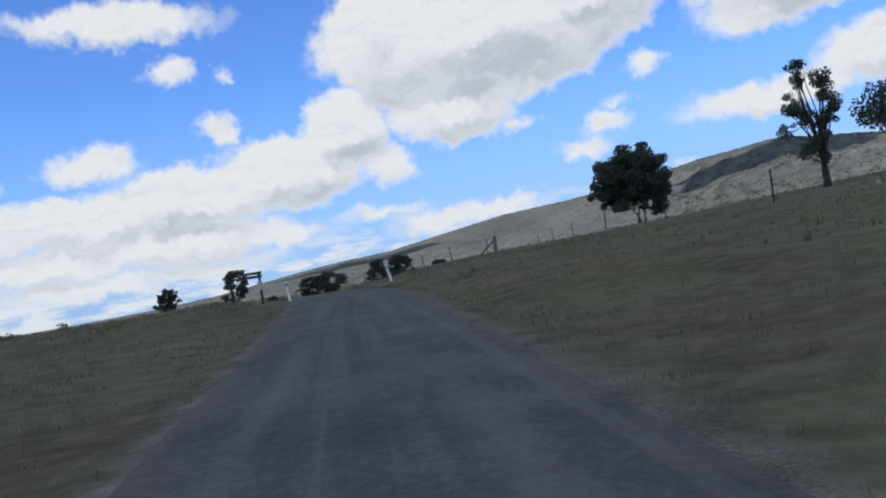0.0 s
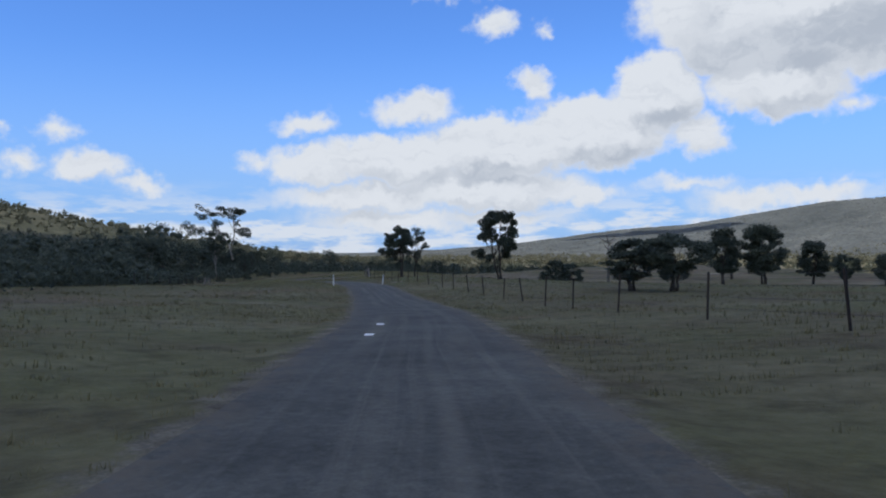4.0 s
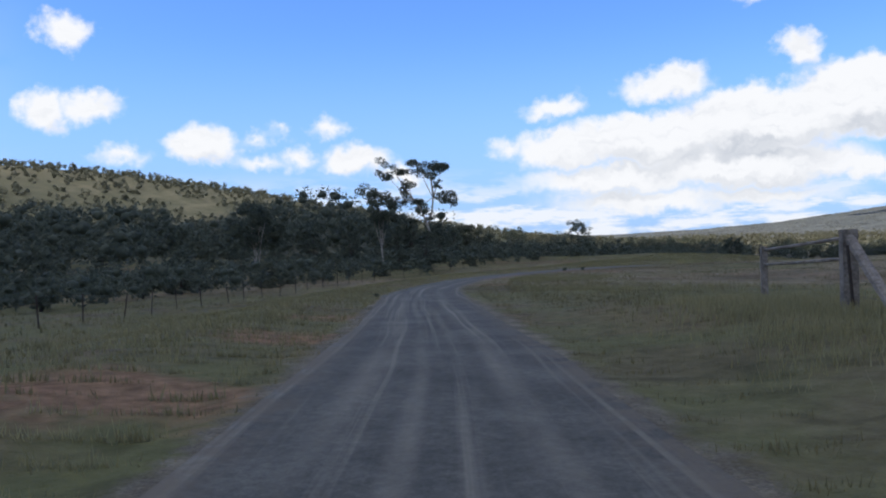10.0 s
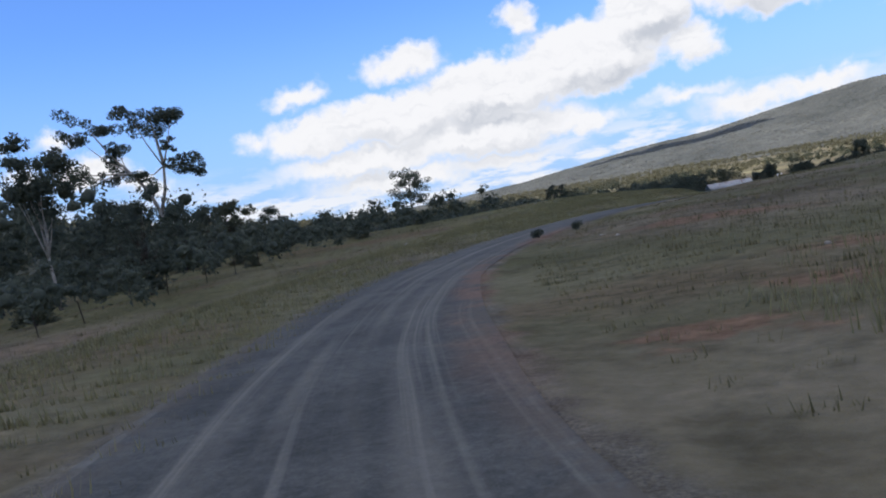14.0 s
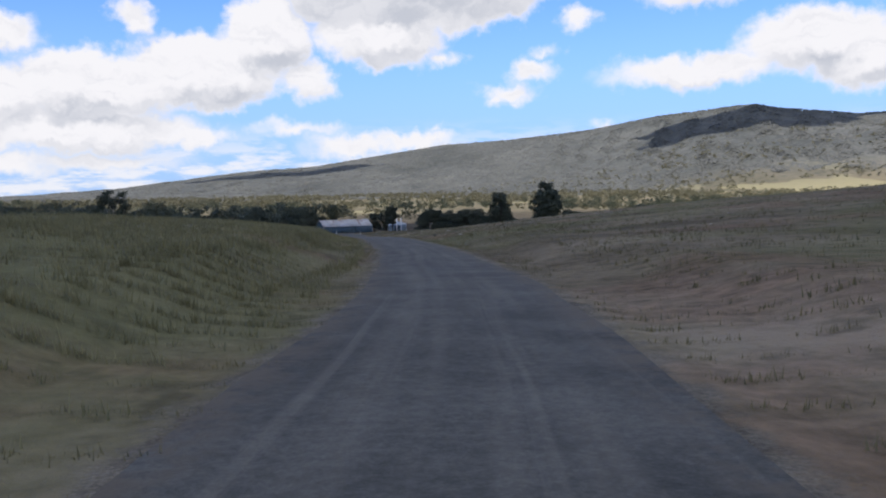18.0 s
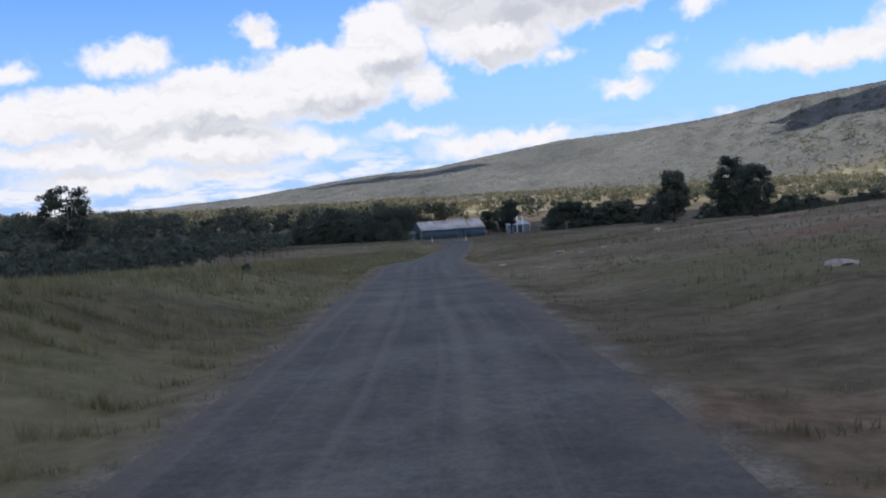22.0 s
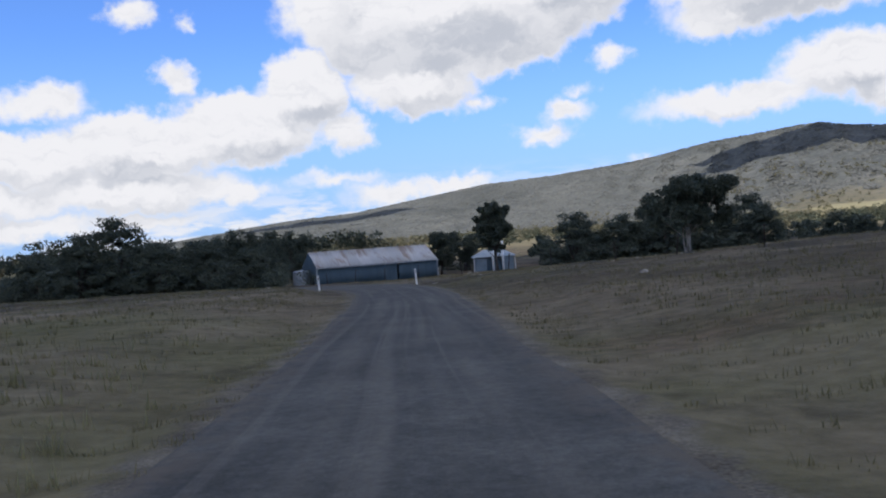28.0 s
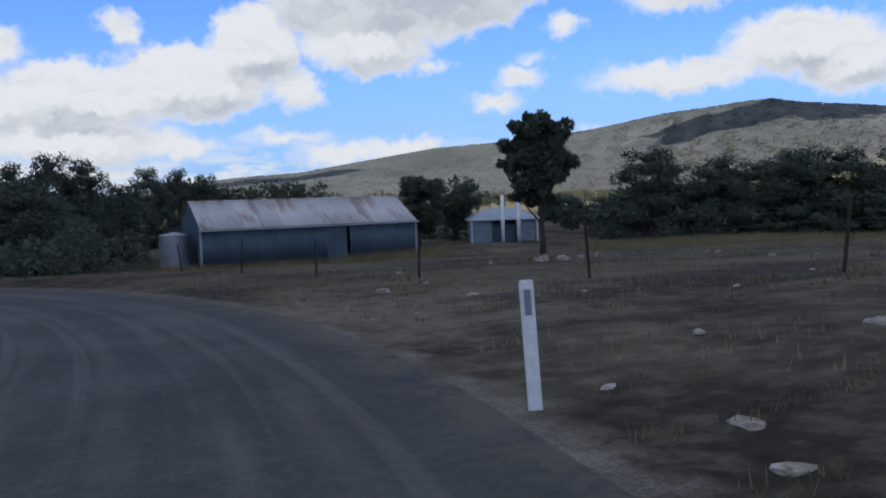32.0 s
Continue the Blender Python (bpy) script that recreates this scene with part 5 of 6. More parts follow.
def strainer(x, y, high, toward, reach, label, width=0.2, lean=(0, 0)):
    """A stout timber end post with a sloping stay."""
    g = thing("strainer_post", label, "fence post")
    bm = bmesh.new()
    bmesh.ops.create_cone(bm, cap_ends=True, segments=12, radius1=width * 0.55, radius2=width * 0.48, depth=high + 0.4, matrix=Matrix.Translation((0, 0, high / 2 - 0.2)))
    part("post", bm, g, GREY_WOOD)
    if reach:
        d = Vector((math.cos(toward), math.sin(toward), 0))
        tip = d * reach
        part("stay", mesh_of("stay", *tube([d * 0.03 + Vector((0, 0, high * 0.82)), tip * 0.5 + Vector((0, 0, high * 0.42)), tip + Vector((0, 0, -0.05))], [0.06, 0.06, 0.055], 8), GREY_WOOD), g)
    g.matrix_basis = Matrix.Translation((x, y, gz(x, y))) @ pose(0, 0, 0, lean[0], lean[1], 0)
    return g


fence([(11, 22), (7.5, 33), (3.5, 46), (2.2, 56), (0.8, 66), (-0.5, 76)], 8.5, "rusty star-post wire fence along the rising paddock", seed=1)
strainer(-2.1, 47.6, 1.05, 2.4, 1.5, "weathered timber strainer post with a sloping stay", 0.24, (0, 3))
fence([(-2.6, 48.3), (-9, 58), (-17.2, 68), (-22.4, 74), (-32.5, 90), (-44.3, 105.7), (-51.5, 114.4), (-62.5, 127.5), (-72.6, 140.6), (-75.6, 145.4)], 4.6, "rusty star-post wire fence along the road", seed=2)
fence([(-70, 100), (-80.5, 115.5), (-91.8, 131.2)], 5.0, "rusty star-post wire fence beside the creek woods", seed=3)
fence([(-95.9, 137), (-111.5, 151), (-123, 164), (-133.5, 177), (-142.5, 191), (-149, 206), (-153.5, 222)], 4.4, "rusty star-post wire fence beside the creek woods", seed=4)
fence([(-149, 318), (-155, 338), (-161, 360), (-165, 384), (-169, 408)], 5.0, "rusty star-post wire fence below the road", seed=5)
fence([(-129.2, 428.9), (-132.5, 432.8), (-139.2, 440.7), (-142.6, 444.7), (-146.0, 448.4), (-149.0, 451.9), (-151.9, 455.3), (-158.3, 462.9)], 5.15, "rusty star-post wire fence before the farm shed", seed=6, wires=3)

# ---- timber farm gates ----


def farm_gate(a, b, high, label, rails=3, fill=True, pale=True, stays=(-1, 1), stout=0.055, reach=1.7, middle=False, taller=0.0, girth=0.16):
    """Two posts with stays and rails between them."""
    g = thing("farm_gate", label, "gate")
    wood = GREY_WOOD
    ends = [Vector((*p, gz(*p))) for p in (a, b)]
    along = (ends[1] - ends[0]).normalized()
    for sign, e in ((-1, ends[0]), (1, ends[1])):
        up = high + (taller if sign < 0 else 0.0)
        bm = boxed((girth if sign < 0 else 0.16, girth if sign < 0 else 0.16, up + 0.4), (0, 0, up / 2 - 0.2), (0, 0, math.degrees(math.atan2(along.y, along.x))), 0.012)
        part("post", bm, g, wood, at=Matrix.Translation(e))
        if sign not in stays:
            continue
        top, foot = e + Vector((0, 0, high * (0.62 if stout < 0.08 else 0.95))), e + along * sign * reach
        foot.z = gz(foot.x, foot.y) - 0.05
        part("stay", mesh_of("stay", *tube([top, (top + foot) / 2, foot], [stout, stout, stout * 0.9], 8), wood), g)
    for k in range(rails):
        z = high * (0.94 - 0.27 * k)
        part("rail", mesh_of("rail", *tube([ends[0] + Vector((0, 0, z)), (ends[0] + ends[1]) / 2 + Vector((0, 0, z - 0.01)), ends[1] + Vector((0, 0, z))], [0.035] * 3, 6), WIRE if not pale else wood), g)
    if middle:
        low, high_at = (ends[0] + ends[1]) / 2 + Vector((0, 0, 0.1)), (ends[0] + ends[1]) / 2 + Vector((0, 0, high))
        part("upright", mesh_of("upright", *tube([low, (low + high_at) / 2, high_at], [0.035] * 3, 6), wood), g)
    elif fill:
        mid = (ends[0] + ends[1]) / 2
        part("brace", mesh_of("brace", *tube([ends[0] + Vector((0, 0, high * 0.2)), mid + Vector((0, 0, high * 0.55)), ends[1] + Vector((0, 0, high * 0.9))], [0.025] * 3, 6), WIRE), g)
    return g


farm_gate((-92.5, 132.3), (-95.4, 136.3), 1.15, "grey timber paddock gate with sloping stays before the woods", rails=2, middle=True)
farm_gate((-75.85, 146.0), (-79.6, 151.2), 1.42, "weathered timber yard rails with one stout sloping stay", rails=2, fill=False, stays=(-1,), stout=0.10, reach=2.3, taller=0.06, girth=0.26)

# ---- park notice board ----


def lettering(text, high):
    cu = bpy.data.curves.new("lettering", "FONT")
    cu.body, cu.size, cu.align_x, cu.align_y, cu.extrude = text, high, "CENTER", "CENTER", 0.002
    ob = new("lettering", cu)
    me = bpy.data.meshes.new_from_object(ob.evaluated_get(bpy.context.evaluated_depsgraph_get()))
    bpy.data.objects.remove(ob)
    return me


FADED = mottled("faded_letter_paint", [(0.20, 0.20, 0.19), (0.34, 0.34, 0.32)], 4.0, 0.8, 0.0)
NOTICE = mottled("white_notice", [(0.55, 0.58, 0.60), (0.70, 0.72, 0.73)], 3.0, 0.5, 0.0)
BLUE_INK = mottled("blue_ink", [(0.05, 0.10, 0.22), (0.08, 0.14, 0.28)], 5.0, 0.5, 0.0)
board = thing("notice_board", "dark timber park sign with two routed boards and a white notice", "sign")
foot = min(gz(-12.5, 32.8), gz(-11.4, 33.2))
top = 2.39 - foot
for x in (-0.60, 0.60):
    part("post", boxed((0.10, 0.08, top + 0.4), (x, 0.05, top / 2 - 0.2), bevel=0.008), board, DARK_WOOD)
for z, words in ((-0.055, "REMEMBER"), (-0.205, "GATES CLOSE 7 PM")):
    b = part("board", boxed((1.42, 0.035, 0.115), (0, -0.012, top + z), bevel=0.006), board, DARK_WOOD)
    t = part("lettering", lettering(words, 0.115), b, FADED, "faded pale lettering", at=pose(0, -0.033, top + z, 90, 0, 0))
panel = part("notice", boxed((0.255, 0.012, 0.37), (0.60, -0.045, top - 0.60), bevel=0.004), board, NOTICE, "white notice with blue symbols")
for i in range(2):
    for j in range(3):
        cx, cz = 0.545 + 0.11 * i, top - 0.51 - 0.085 * j
        circle = [(cx + 0.031 * math.cos(a), -0.053, cz + 0.031 * math.sin(a)) for a in np.linspace(0, 2 * math.pi, 17)]
        ring = part("symbol", mesh_of("symbol", *tube(circle, [0.0045] * 17, 5), BLUE_INK), panel)
        part("slash", boxed((0.056, 0.003, 0.006), (cx, -0.053, cz), (0, 45, 0)), panel, BLUE_INK)
        part("figure", boxed((0.022 + 0.006 * j, 0.003, 0.020), (cx, -0.0525, cz), (0, 12 * i, 0), 0.001), panel, BLUE_INK)
for k, (w, z) in enumerate(((0.12, -0.44), (0.16, -0.735), (0.10, -0.76))):
    part("text_bar", boxed((w, 0.004, 0.012), (0.60, -0.053, top + z)), panel, BLUE_INK)
board.matrix_basis = Matrix.Translation((-12.0, 33.02, foot)) @ Matrix.Rotation(radians(20), 4, "Z")

# ---- farm shed ----


def corrugated(width, depth, waves, amp, material, name):
    """A sheet in x (width) and y (depth), with ridges running along y."""
    n = waves * 6 + 1
    x = np.linspace(-width / 2, width / 2, n)
    z = amp * np.sin(np.linspace(0, waves * 2 * math.pi, n))
    v = np.concatenate([np.c_[x, np.full(n, s * depth / 2), z + o] for s, o in ((-1, 0), (1, 0), (-1, -0.006), (1, -0.006))])
    f = []
    for i in range(n - 1):
        f += [(i, i + 1, n + i + 1, n + i), (2 * n + i + 1, 2 * n + i, 3 * n + i, 3 * n + i + 1), (i + 1, i, 2 * n + i, 2 * n + i + 1), (n + i, n + i + 1, 3 * n + i + 1, 3 * n + i)]
    f += [(0, n, 3 * n, 2 * n), (n - 1, 3 * n - 1, 4 * n - 1, 2 * n - 1)]
    return mesh_of(name, v, f, material, True)


def rusty(n, p):
    sheet = n.add("ShaderNodeObjectInfo").outputs["Random"]
    u, w = n.vec("DOT_PRODUCT", p, (0.891, 0.454, 0)), n.vec("DOT_PRODUCT", p, (-0.454, 0.891, 0.4))
    run = n.noise(n.add("ShaderNodeCombineXYZ", {0: n.math("MULTIPLY", u, 1.1), 1: n.math("MULTIPLY", w, 0.22)}).outputs[0], 1.0, 5.0, 0.65)
    spot = n.noise(p, 3.0, 5.0, 0.7)
    zinc = n.mix(sheet, (0.38, 0.385, 0.385), (0.54, 0.54, 0.53))
    rust = n.ramp(spot, [(0.3, (0.13, 0.080, 0.055)), (0.7, (0.29, 0.205, 0.150))])
    k = n.step(n.math("ADD", run, n.math("MULTIPLY", n.math("SUBTRACT", sheet, 0.5), 0.14)), 0.46, 0.66)
    return n.mix(n.math("MULTIPLY", k, 0.78), zinc, rust), 0.6, 0.1, 0.4


def painted(n, p):
    sheet = n.add("ShaderNodeObjectInfo").outputs["Random"]
    v = n.math("ADD", n.math("MULTIPLY", n.noise(n.vec("MULTIPLY", p, (1, 1, 0.3)), 1.3, 5.0), 0.6), n.math("MULTIPLY", sheet, 0.3))
    return n.ramp(v, [(0.25, (0.045, 0.078, 0.105)), (0.55, (0.070, 0.110, 0.140)), (0.8, (0.11, 0.150, 0.175))]), 0.6, 0.2, 0.3


RUST = surface("rusty_galvanised_iron", rusty)
BLUE_IRON = surface("weathered_blue_grey_iron", painted)
ZINC = mottled("dull_galvanised_iron", [(0.24, 0.27, 0.30), (0.38, 0.41, 0.43)], 0.8, 0.5, 0.1, metal=0.4)
# near-black of the end door, also painted for the shed's inner shade
DOOR_AND_SHADE_BLACK = mottled("door_and_inner_shade", [(0.010, 0.012, 0.014), (0.02, 0.022, 0.025)], 2.0, 0.9, 0.0)

shed = thing("farm_shed", "long old iron shed with a rusty gabled roof and blue-grey walls", "shed")
SHED_L, SHED_W, WALL_H, RIDGE_H = 16.2, 7.0, 2.95, 4.75
slope = math.atan2(RIDGE_H - WALL_H, SHED_W / 2)
run = math.hypot(RIDGE_H - WALL_H, SHED_W / 2) + 0.25
for side in (-1, 1):
    n = 11
    me = corrugated(SHED_L / n + 0.06, run, 9, 0.022, RUST, "roof_sheet")
    for k in range(n):
        x = -SHED_L / 2 + (k + 0.5) * SHED_L / n
        c = Vector((x, side * (SHED_W / 4 + 0.1), (RIDGE_H + WALL_H) / 2 - 0.03 + 0.006 * (k % 2)))
        part("roof_sheet", me, shed, at=Matrix.Translation(c) @ Matrix.Rotation(-side * slope, 4, "X"))
for side in (-1, 1):
    n = 9
    me = corrugated(SHED_L / n, WALL_H, 9, 0.018, BLUE_IRON, "wall_sheet")
    for k in range(n):
        if side < 0 and k == 5:
            continue
        x = -SHED_L / 2 + (k + 0.5) * SHED_L / n
        part("wall_sheet", me, shed, at=Matrix.Translation((x, side * SHED_W / 2, WALL_H / 2)) @ Matrix.Rotation(radians(90), 4, "X"))
part("sliding_door", boxed((SHED_L / 9 * 0.86, 0.05, WALL_H - 0.1), (-SHED_L / 2 + 5.43 * SHED_L / 9, -SHED_W / 2 + 0.06, WALL_H / 2), bevel=0.01), shed, BLUE_IRON, "blue-grey sliding door, partly open")
# near-black panel behind the gap stands in for the shade inside
part("doorway", boxed((SHED_L / 9, 0.05, WALL_H), (-SHED_L / 2 + 5.5 * SHED_L / 9, -SHED_W / 2 + 0.35, WALL_H / 2)), shed, DOOR_AND_SHADE_BLACK, "near-black panel for the shade inside the open door")
for end in (-1, 1):
    v = [(0, -SHED_W / 2, 0), (0, SHED_W / 2, 0), (0, SHED_W / 2, WALL_H), (0, 0, RIDGE_H), (0, -SHED_W / 2, WALL_H)]
    v2 = [(x + 0.05, y, z) for x, y, z in v]
    f = [(0, 1, 2, 3, 4), (9, 8, 7, 6, 5)] + [(i, i + 5, (i + 1) % 5 + 5, (i + 1) % 5) for i in range(5)]
    part("end_wall", mesh_of("end_wall", v + v2, f, BLUE_IRON), shed, at=Matrix.Translation((end * SHED_L / 2 - 0.025, 0, 0)))
part("ridge_cap", mesh_of("ridge_cap", *tube([(-SHED_L / 2 - 0.1, 0, RIDGE_H + 0.03), (0, 0, RIDGE_H + 0.02), (SHED_L / 2 + 0.1, 0, RIDGE_H + 0.03)], [0.07] * 3, 6), RUST), shed)
for x in (-SHED_L / 2, SHED_L / 2):
    part("corner_trim", boxed((0.14, 0.14, WALL_H), (x, -SHED_W / 2, WALL_H / 2), bevel=0.01), shed, ZINC, "pale iron corner trim")
part("gutter", mesh_of("gutter", *tube([(-SHED_L / 2 - 0.1, -SHED_W / 2 - 0.3, WALL_H - 0.18), (0, -SHED_W / 2 - 0.3, WALL_H - 0.2), (SHED_L / 2 + 0.1, -SHED_W / 2 - 0.3, WALL_H - 0.17)], [0.055] * 3, 8), ZINC), shed)
part("door", boxed((0.05, 0.9, 1.9), (-SHED_L / 2 - 0.06, -1.9, 0.95), bevel=0.01), shed, DOOR_AND_SHADE_BLACK, "dark door in the end wall")
SHED_AT = (-158.55, 492.85)
shed.matrix_basis = pose(SHED_AT[0], SHED_AT[1], -15.8, 0, 0, 27)

# ---- rainwater tank ----
tank = thing("water_tank", "round galvanised rainwater tank beside the shed", "water tank")
rings, sides = 23, 36
v = [((1.0 + 0.012 * math.sin(i * 2.2)) * math.cos(2 * math.pi * k / sides), (1.0 + 0.012 * math.sin(i * 2.2)) * math.sin(2 * math.pi * k / sides), 2.3 * i / (rings - 1)) for i in range(rings) for k in range(sides)]
f = [(i * sides + k, i * sides + (k + 1) % sides, (i + 1) * sides + (k + 1) % sides, (i + 1) * sides + k) for i in range(rings - 1) for k in range(sides)]
f += [tuple(range(sides))[::-1]]
part("barrel", mesh_of("barrel", v, f, ZINC, True), tank)
bm = bmesh.new()
bmesh.ops.create_cone(bm, cap_ends=True, segments=36, radius1=1.04, radius2=0.06, depth=0.22, matrix=Matrix.Translation((0, 0, 2.41)))
part("lid", bm, tank, ZINC)
part("stand", boxed((2.2, 2.2, 0.25), (0, 0, -0.1), bevel=0.02), tank, GREY_WOOD)
tank.matrix_basis = pose(-166.7, 488.3, -15.6)

# ---- small amenities hut with two tall vent pipes ----
hut = thing("amenities_hut", "small pale hut with hipped iron roof and two white pipes", "hut")
HW, HD, HH = 5.4, 3.6, 2.0
PALE_WALL = mottled("pale_blue_wall", [(0.15, 0.20, 0.235), (0.25, 0.305, 0.335)], 1.2, 0.7, 0.1)
PALE_ROOF = mottled("pale_blue_roof", [(0.24, 0.30, 0.35), (0.36, 0.42, 0.46)], 1.0, 0.5, 0.2, metal=0.2)
for size, at in (((HW, 0.12, HH), (0, HD / 2, HH / 2)), ((0.12, HD, HH), (-HW / 2, 0, HH / 2)), ((0.12, HD, HH), (HW / 2, 0, HH / 2)), ((1.6, 0.12, HH), (-HW / 2 + 0.8, -HD / 2, HH / 2)), ((1.5, 0.12, HH), (HW / 2 - 0.75, -HD / 2, HH / 2))):
    part("wall", boxed(size, at, bevel=0.01), hut, PALE_WALL)
part("screen", boxed((HW - 3.0, 0.08, HH - 0.4), (0, -HD / 2 + 0.5, (HH - 0.4) / 2)), hut, BLUE_IRON, "dark blue screen wall")
o = 0.4
v = [(-HW / 2 - o, -HD / 2 - o, HH), (HW / 2 + o, -HD / 2 - o, HH), (HW / 2 + o, HD / 2 + o, HH), (-HW / 2 - o, HD / 2 + o, HH), (-HW / 2 + 1.3, 0, HH + 0.95), (HW / 2 - 1.3, 0, HH + 0.95)]
v += [(x, y, z - 0.07) for x, y, z in v[:4]]
f = [(0, 1, 5, 4), (1, 2, 5), (2, 3, 4, 5), (3, 0, 4), (6, 7, 1, 0), (7, 8, 2, 1), (8, 9, 3, 2), (9, 6, 0, 3), (9, 8, 7, 6)]
part("roof", mesh_of("roof", v, f, PALE_ROOF), hut)
for x in (-0.25, 1.15):
    part("vent_pipe", mesh_of("vent_pipe", *tube([(x, -HD / 2 - 0.9, -0.2), (x, -HD / 2 - 0.9, 1.5), (x, -HD / 2 - 0.9, 4.1)], [0.15] * 3, 14), WHITE_PAINT, True), hut, label="tall white vent pipe")
for x in (-2.9, 2.9):
    part("verandah_post", boxed((0.1, 0.1, HH), (x, -HD / 2 - 0.3, HH / 2), bevel=0.01), hut, WHITE_PAINT)
hut.matrix_basis = pose(-142.3, 504.2, gz(-142.3, 504.2), 0, 0, 4)

# ---- stones ----


def stone(x, y, size, flat, seed, label="pale flat stone half sunk in the grass"):
    rng = np.random.RandomState(seed)
    bm = bmesh.new()
    bmesh.ops.create_icosphere(bm, subdivisions=2, radius=0.5)
    for vert in bm.verts:
        n = vert.co.normalized()
        k = 1 + 0.35 * noise.noise(n * 1.4 + Vector((seed, 0, 0))) + 0.12 * noise.noise(n * 4 + Vector((0, seed, 0)))
        vert.co = Vector((n.x * k * 0.34, n.y * k * 0.24, max(-0.3, n.z * k * flat * 0.8)))
    ob = part("stone", bm, None, STONE)
    ob.matrix_basis = Matrix.Translation((x, y, gz(x, y) + 0.0)) @ Matrix.Rotation(rng.uniform(0, 6.28), 4, "Z") @ Matrix.Diagonal((size, size, size, 1))
    return tagged(ob, label, "stone", "stones in the grass")


STONES = [(-133.0, 327.7, 0.55, 0.16), (-123.3, 361.7, 1.3, 0.22), (-121.6, 360.0, 1.6, 0.06), (-130.8, 329.3, 0.9, 0.12), (-131.9, 325.1, 0.8, 0.10), (-131.4, 323.0, 0.6, 0.12),
          (-130.0, 325.6, 0.6, 0.14), (-129.2, 327.2, 0.6, 0.15), (-127.3, 363.9, 0.7, 0.2), (-146.9, 437.2, 0.7, 0.06), (-146.3, 435.95, 0.55, 0.05), (-146.4, 435.1, 0.4, 0.10), (-147.0, 434.6, 0.8, 0.05), (-144.1, 438.4, 0.6, 0.12),
          (-126.3, 310.0, 1.2, 0.16), (-121.6, 332.8, 0.9, 0.4), (-125.4, 294.6, 0.6, 0.15), (-126.8, 293.2, 0.5, 0.2), (-120.1, 200.0, 0.5, 0.18), (-119.2, 198.6, 0.42, 0.2)]
for k, (x, y, s, fl) in enumerate(STONES):
    stone(x, y, s * 0.85, fl * 0.8, k + 3) if y < 340 else stone(x, y, s, fl, k + 3)
rngs = np.random.RandomState(5)
for k in range(44):
    i = rngs.randint(60, len(LINE) - 60)
    d = rngs.choice([-1, 1]) * rngs.uniform(3.6, 22)
    way = LINE[i + 2, :2] - LINE[i - 2, :2]
    way = way / np.linalg.norm(way)
    x, y = LINE[i, 0] + way[1] * d, LINE[i, 1] - way[0] * d
    if road_gap([x], [y])[0][0] > 3.4:
        stone(x, y, rngs.uniform(0.15, 0.45), rngs.uniform(0.15, 0.35), 100 + k, "small pale stone lying in the grass")

# fallen pale branches and small dark shrubs at the road's edge
branch = thing("fallen_branch", "pale bare fallen branch lying in the grass", "branch")
part("stem", mesh_of("stem", *tube([(-0.42, 0, 0.05), (-0.1, 0.03, 0.08), (0.2, 0.0, 0.06), (0.45, 0.06, 0.03)], [0.028, 0.026, 0.02, 0.010], 7), BARK_PALE, True), branch)
part("twig", mesh_of("twig", *tube([(0.05, 0.01, 0.07), (0.2, 0.12, 0.14), (0.34, 0.16, 0.22)], [0.014, 0.011, 0.004], 5), BARK_PALE, True), branch)
branch.matrix_basis = Matrix.Translation((-54.2, 116.2, gz(-54.2, 116.2))) @ Matrix.Rotation(0.5, 4, "Z")
copy_thing(branch, Matrix.Translation((-53.8, 116.7, gz(-53.8, 116.7))) @ Matrix.Rotation(1.2, 4, "Z") @ Matrix.Diagonal((0.7, 0.7, 0.7, 1)))
for k, (x, y) in enumerate([(-72.2, 128.3), (-98.6, 154.4), (-127.4, 300.5), (-139.4, 318.0), (-123.7, 203.6), (-122.8, 205.6)]):
    shrub = thing("low_shrub", "small dark tufted shrub at the road's edge", "shrub", group="low shrubs")
    rngk = np.random.RandomState(60 + k)
    cen = [(rngk.normal() * 0.08, rngk.normal() * 0.08, 0.12 + 0.1 * rngk.uniform()) for _ in range(7)]
    part("foliage", mesh_of("foliage", *leaf_cloud(rngk, cen, [0.13] * 7, [60] * 7, 0.035), LEAF_DARK), shrub)
    shrub.matrix_basis = Matrix.Translation((x, y, gz(x, y))) @ Matrix.Diagonal((0.55, 0.55, 0.75, 1) if y < 160 or y > 250 else (1.0, 1.0, 1.5, 1))

# old painted dashes left on the bitumen
for k, (x, y) in enumerate([(-24.8, 64.5), (-26.3, 67.4)]):
    i = int(np.hypot(LINE[:, 0] - x, LINE[:, 1] - y).argmin())
    way = LINE[i + 2, :2] - LINE[i - 2, :2]
    ob = part("road_mark", boxed((0.18, 0.4, 0.006), bevel=0.002), None, WHITE_PAINT)
    ob.matrix_basis = Matrix.Translation((x, y, LINE[i, 2] + 0.03)) @ Matrix.Rotation(math.atan2(way[1], way[0]) - 1.57, 4, "Z")
    tagged(ob, "worn white paint dash on the bitumen road", "road marking", kind="structure")

# ---- grass ----


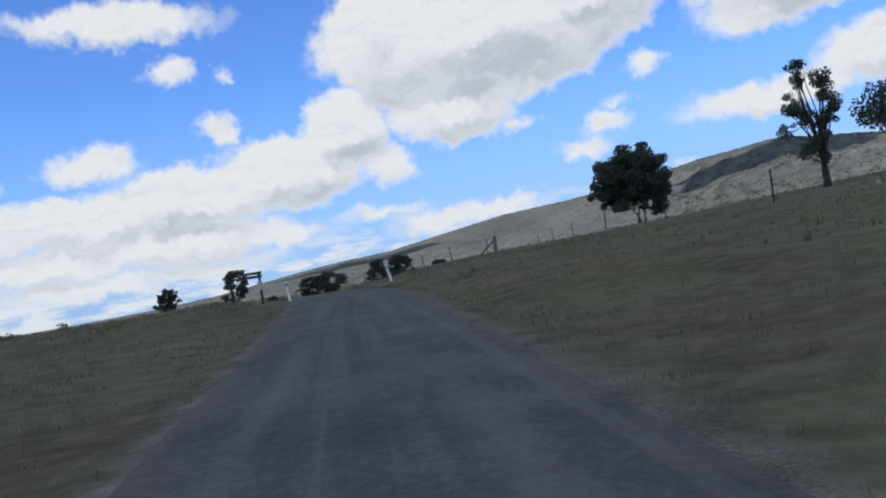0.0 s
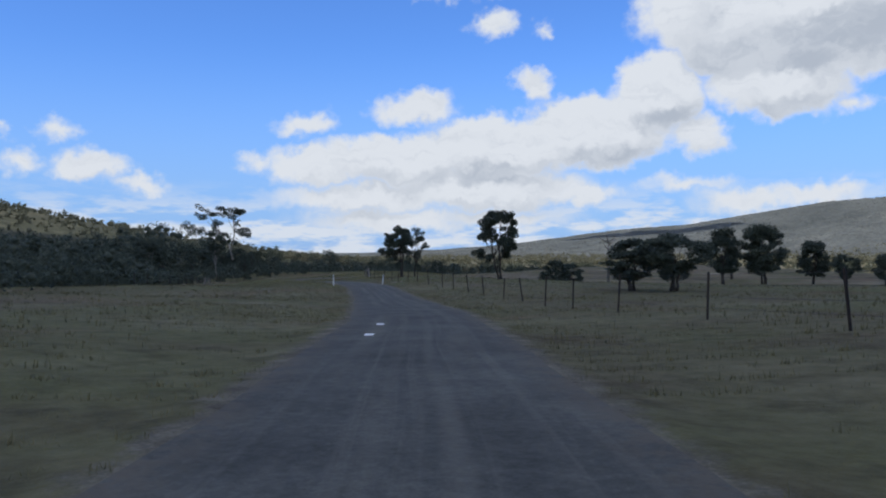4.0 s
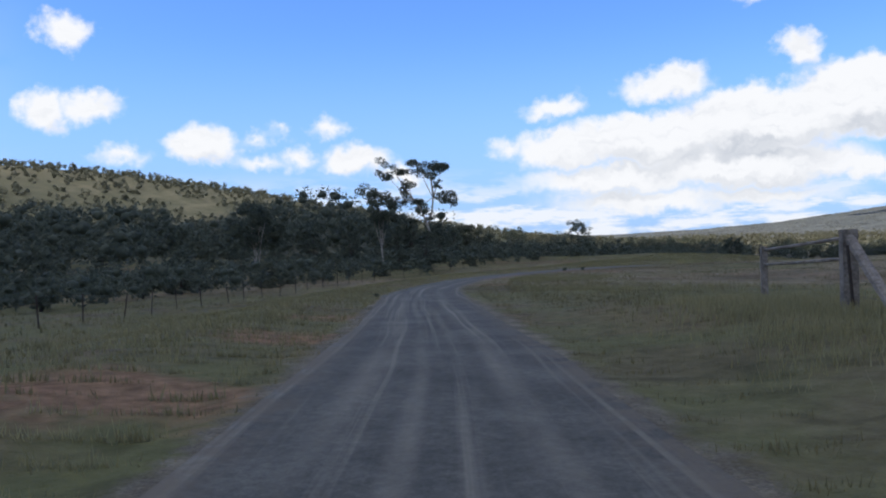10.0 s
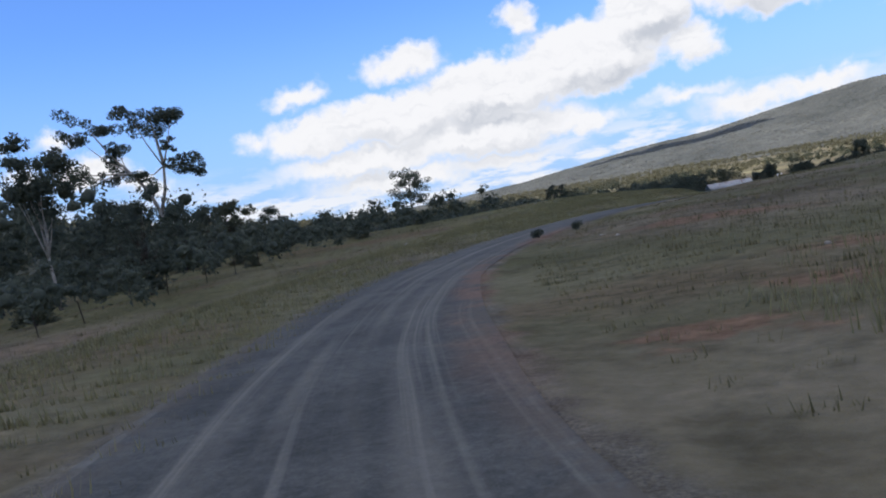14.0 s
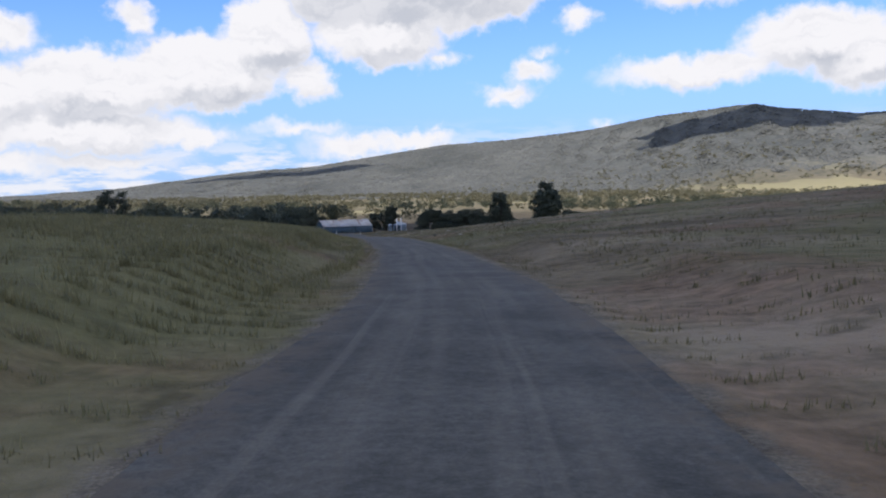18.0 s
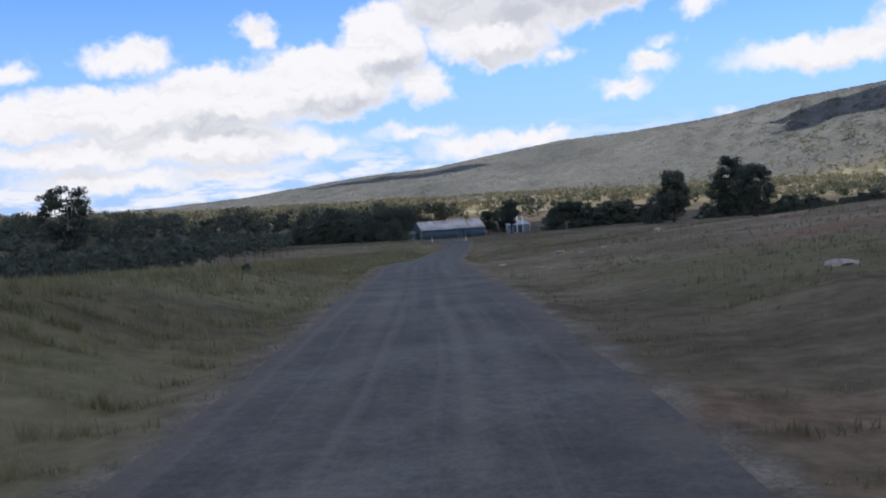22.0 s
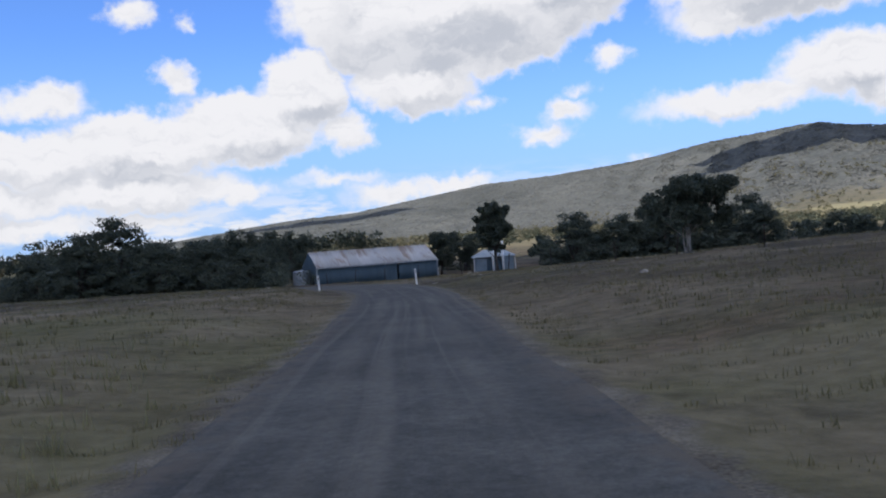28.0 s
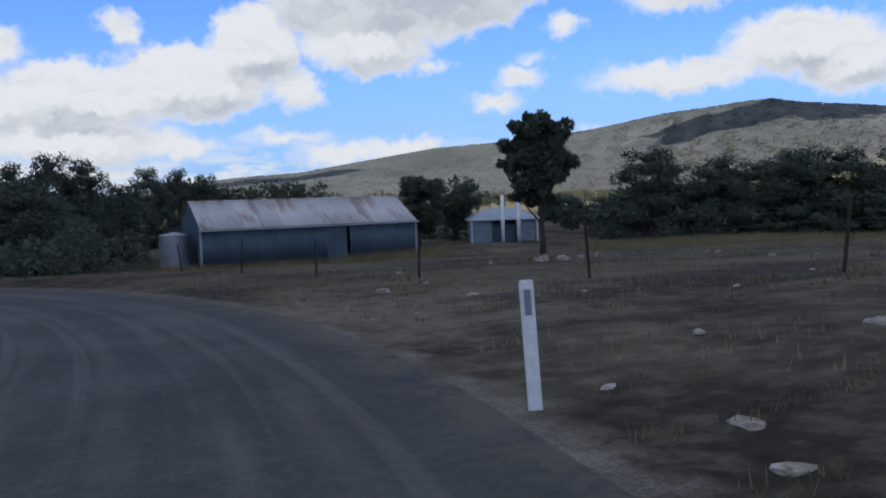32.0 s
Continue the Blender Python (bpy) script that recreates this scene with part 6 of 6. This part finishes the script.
def grass(name, count, near, far, high, label, seed, y_lo=-40, y_hi=470, side=0, width=0.02, material=None, power=1.7, blades=5):
    """Tufts of blades beside the road."""
    rng = np.random.RandomState(seed)
    i = rng.randint(0, len(LINE) - 3, count)
    d = near + (far - near) * rng.uniform(0, 1, count) ** power
    d *= side if side else rng.choice([-1, 1], count)
    way = LINE[i + 2, :2] - LINE[i, :2]
    way /= np.linalg.norm(way, axis=1, keepdims=True)
    x, y = LINE[i, 0] + way[:, 1] * d, LINE[i, 1] - way[:, 0] * d
    gap, _ = road_gap(x, y)
    patch = wavy(x, y, 11, seed) + 0.7 * wavy(x, y, 4, seed + 1)
    thin = fade(y, y_lo, y_lo + 30) * fade(-y, -y_hi, 35 - y_hi) * fade(-np.abs(d), -far, 5 - far)
    ok = (gap > near * 0.95) & (patch > -0.25 + rng.uniform(-0.5, 0.5, count)) & (rng.uniform(0, 1, count) < thin)
    x, y = x[ok], y[ok]
    n = len(x)
    z = ground_z(x, y)
    c = np.repeat(np.stack([x, y, z], 1), blades, 0)
    m = len(c)
    a = rng.uniform(0, 6.28, m)
    h = np.repeat(high * rng.uniform(0.5, 1.3, n), blades) * rng.uniform(0.6, 1.2, m)
    root = c + np.c_[rng.normal(size=(m, 2)) * 0.10 * max(high / 0.3, 0.7), np.full(m, -0.03)]
    lean = np.c_[np.cos(a), np.sin(a), np.zeros(m)] * (h * rng.uniform(0.15, 0.6, m))[:, None]
    side_v = np.c_[-np.sin(a), np.cos(a), np.zeros(m)] * (width * rng.uniform(0.7, 1.4, m))[:, None]
    tip = root + lean + np.c_[np.zeros((m, 2)), h]
    v = np.stack([root - side_v, root + side_v, tip], 1).reshape(-1, 3)
    f = np.arange(3 * m).reshape(-1, 3)
    ob = new(name, mesh_of(name, v, f, material or GRASS_BLADE))
    return tagged(ob, label, "grass", kind="stuff")


grass("verge_grass", 125000, 1.95, 14, 0.12, "short dry olive grass tufts along the road verge", 1, width=0.010, power=1.5)
grass("paddock_grass", 80000, 7, 42, 0.17, "thin dry grass tufts across the paddocks", 2, width=0.016, power=1.1, blades=4)
grass("tussock_grass", 210000, 2.6, 17, 0.22, "tall green tussock grass below the road", 3, y_lo=200, y_hi=405, side=-1, width=0.011, power=1.1, blades=6, material=GREEN_BLADE)
grass("tussock_grass", 40000, 3.6, 11, 0.16, "tufted olive grass beside the bend", 4, y_lo=135, y_hi=205, side=1, width=0.009, power=1.2, blades=6, material=GRASS_BLADE)
grass("tussock_grass", 130000, 2.3, 16, 0.19, "soft yellow-green grass along the lower side of the bend", 5, y_lo=100, y_hi=235, side=-1, width=0.010, power=1.2, blades=5, material=GREEN_BLADE)


def grass_patch(name, places, high, label, seed, width, material, blades=6):
    """Tufts of blades at given places."""
    rng = np.random.RandomState(seed)
    p = np.array(places)
    c = np.repeat(np.c_[p, ground_z(p[:, 0], p[:, 1])], blades, 0)
    m = len(c)
    a, h = rng.uniform(0, 6.28, m), high * rng.uniform(0.5, 1.3, m)
    root = c + np.c_[rng.normal(size=(m, 2)) * 0.14, np.full(m, -0.03)]
    tip = root + np.c_[np.cos(a) * h * 0.35, np.sin(a) * h * 0.35, h]
    side = np.c_[-np.sin(a), np.cos(a), np.zeros(m)] * width
    v = np.stack([root - side, root + side, tip], 1).reshape(-1, 3)
    return tagged(new(name, mesh_of(name, v, np.arange(3 * m).reshape(-1, 3), material)), label, "grass", kind="stuff")


rngp = np.random.RandomState(31)
dry = [(rngp.uniform(-138, -60), 485.5 + rngp.normal() * 3.6) for _ in range(11000)]
dry += [(-158.5 + c * 0.891 + w * 0.454, 488.2 + c * 0.454 - w * 0.891) for c, w in zip(rngp.uniform(-9, 12, 1500), np.abs(rngp.normal(size=1500)) * 1.6 - 0.5)]
dry = [p for p in dry if road_gap([p[0]], [p[1]])[0][0] > 4]
grass_patch("dry_grass", dry, 0.60, "tall straw-coloured grass round the shed and trees", 3, 0.014, STRAW)
bend = [(-108.5 + rngp.normal() * 2.2, 180.0 + rngp.normal() * 4.0) for _ in range(600)] + [(-93.0 + rngp.normal() * 6.0, 165.5 + rngp.normal() * 4.0) for _ in range(600)]
bend = [p for p in bend if road_gap([p[0]], [p[1]])[0][0] > 4]
bend += [(-110.3 + rngp.normal() * 1.5, 180.8 + rngp.normal() * 1.6) for _ in range(900)]
grass_patch("tall_grass", [p for p in bend if road_gap([p[0]], [p[1]])[0][0] > 3.4], 0.30, "tall pale green grass inside the bend", 4, 0.010, GREEN_BLADE, 8)
yard_tufts = [(rngp.uniform(-156, -108), rngp.uniform(434, 486)) for _ in range(9000)]
yard_tufts = [p for p in yard_tufts if road_gap([p[0]], [p[1]])[0][0] > 3.4 and wavy(np.array(p[0]), np.array(p[1]), 7, 41) > -0.15]
grass_patch("yard_grass", yard_tufts, 0.13, "thin straw grass and litter over the brown yard", 6, 0.012, STRAW, 5)
for k in range(16):
    stone(-144.6 + rngs.normal() * 0.9, 457.4 + rngs.normal() * 0.5, rngs.uniform(0.18, 0.42), rngs.uniform(0.35, 0.7), 200 + k, "grey stone of a small rubble heap by the fence")
for k in range(46):
    x, y = rngs.uniform(-150, -126), rngs.uniform(435, 462)
    if road_gap([x], [y])[0][0] > 3.0:
        stone(x, y, rngs.uniform(0.12, 0.42), rngs.uniform(0.1, 0.3), 240 + k, "small pale stone lying in the yard")
gate_side = [(-72.5 - 8 * t + rngp.normal() * 1.3, 140.5 + 12 * t + rngp.normal() * 1.3) for t in rngp.uniform(0, 1, 1500)]
gate_side = [p for p in gate_side if road_gap([p[0]], [p[1]])[0][0] > 3.4]
grass_patch("tall_grass", gate_side, 0.26, "tall pale green grass round the yard rails", 7, 0.009, GREEN_BLADE, 8)
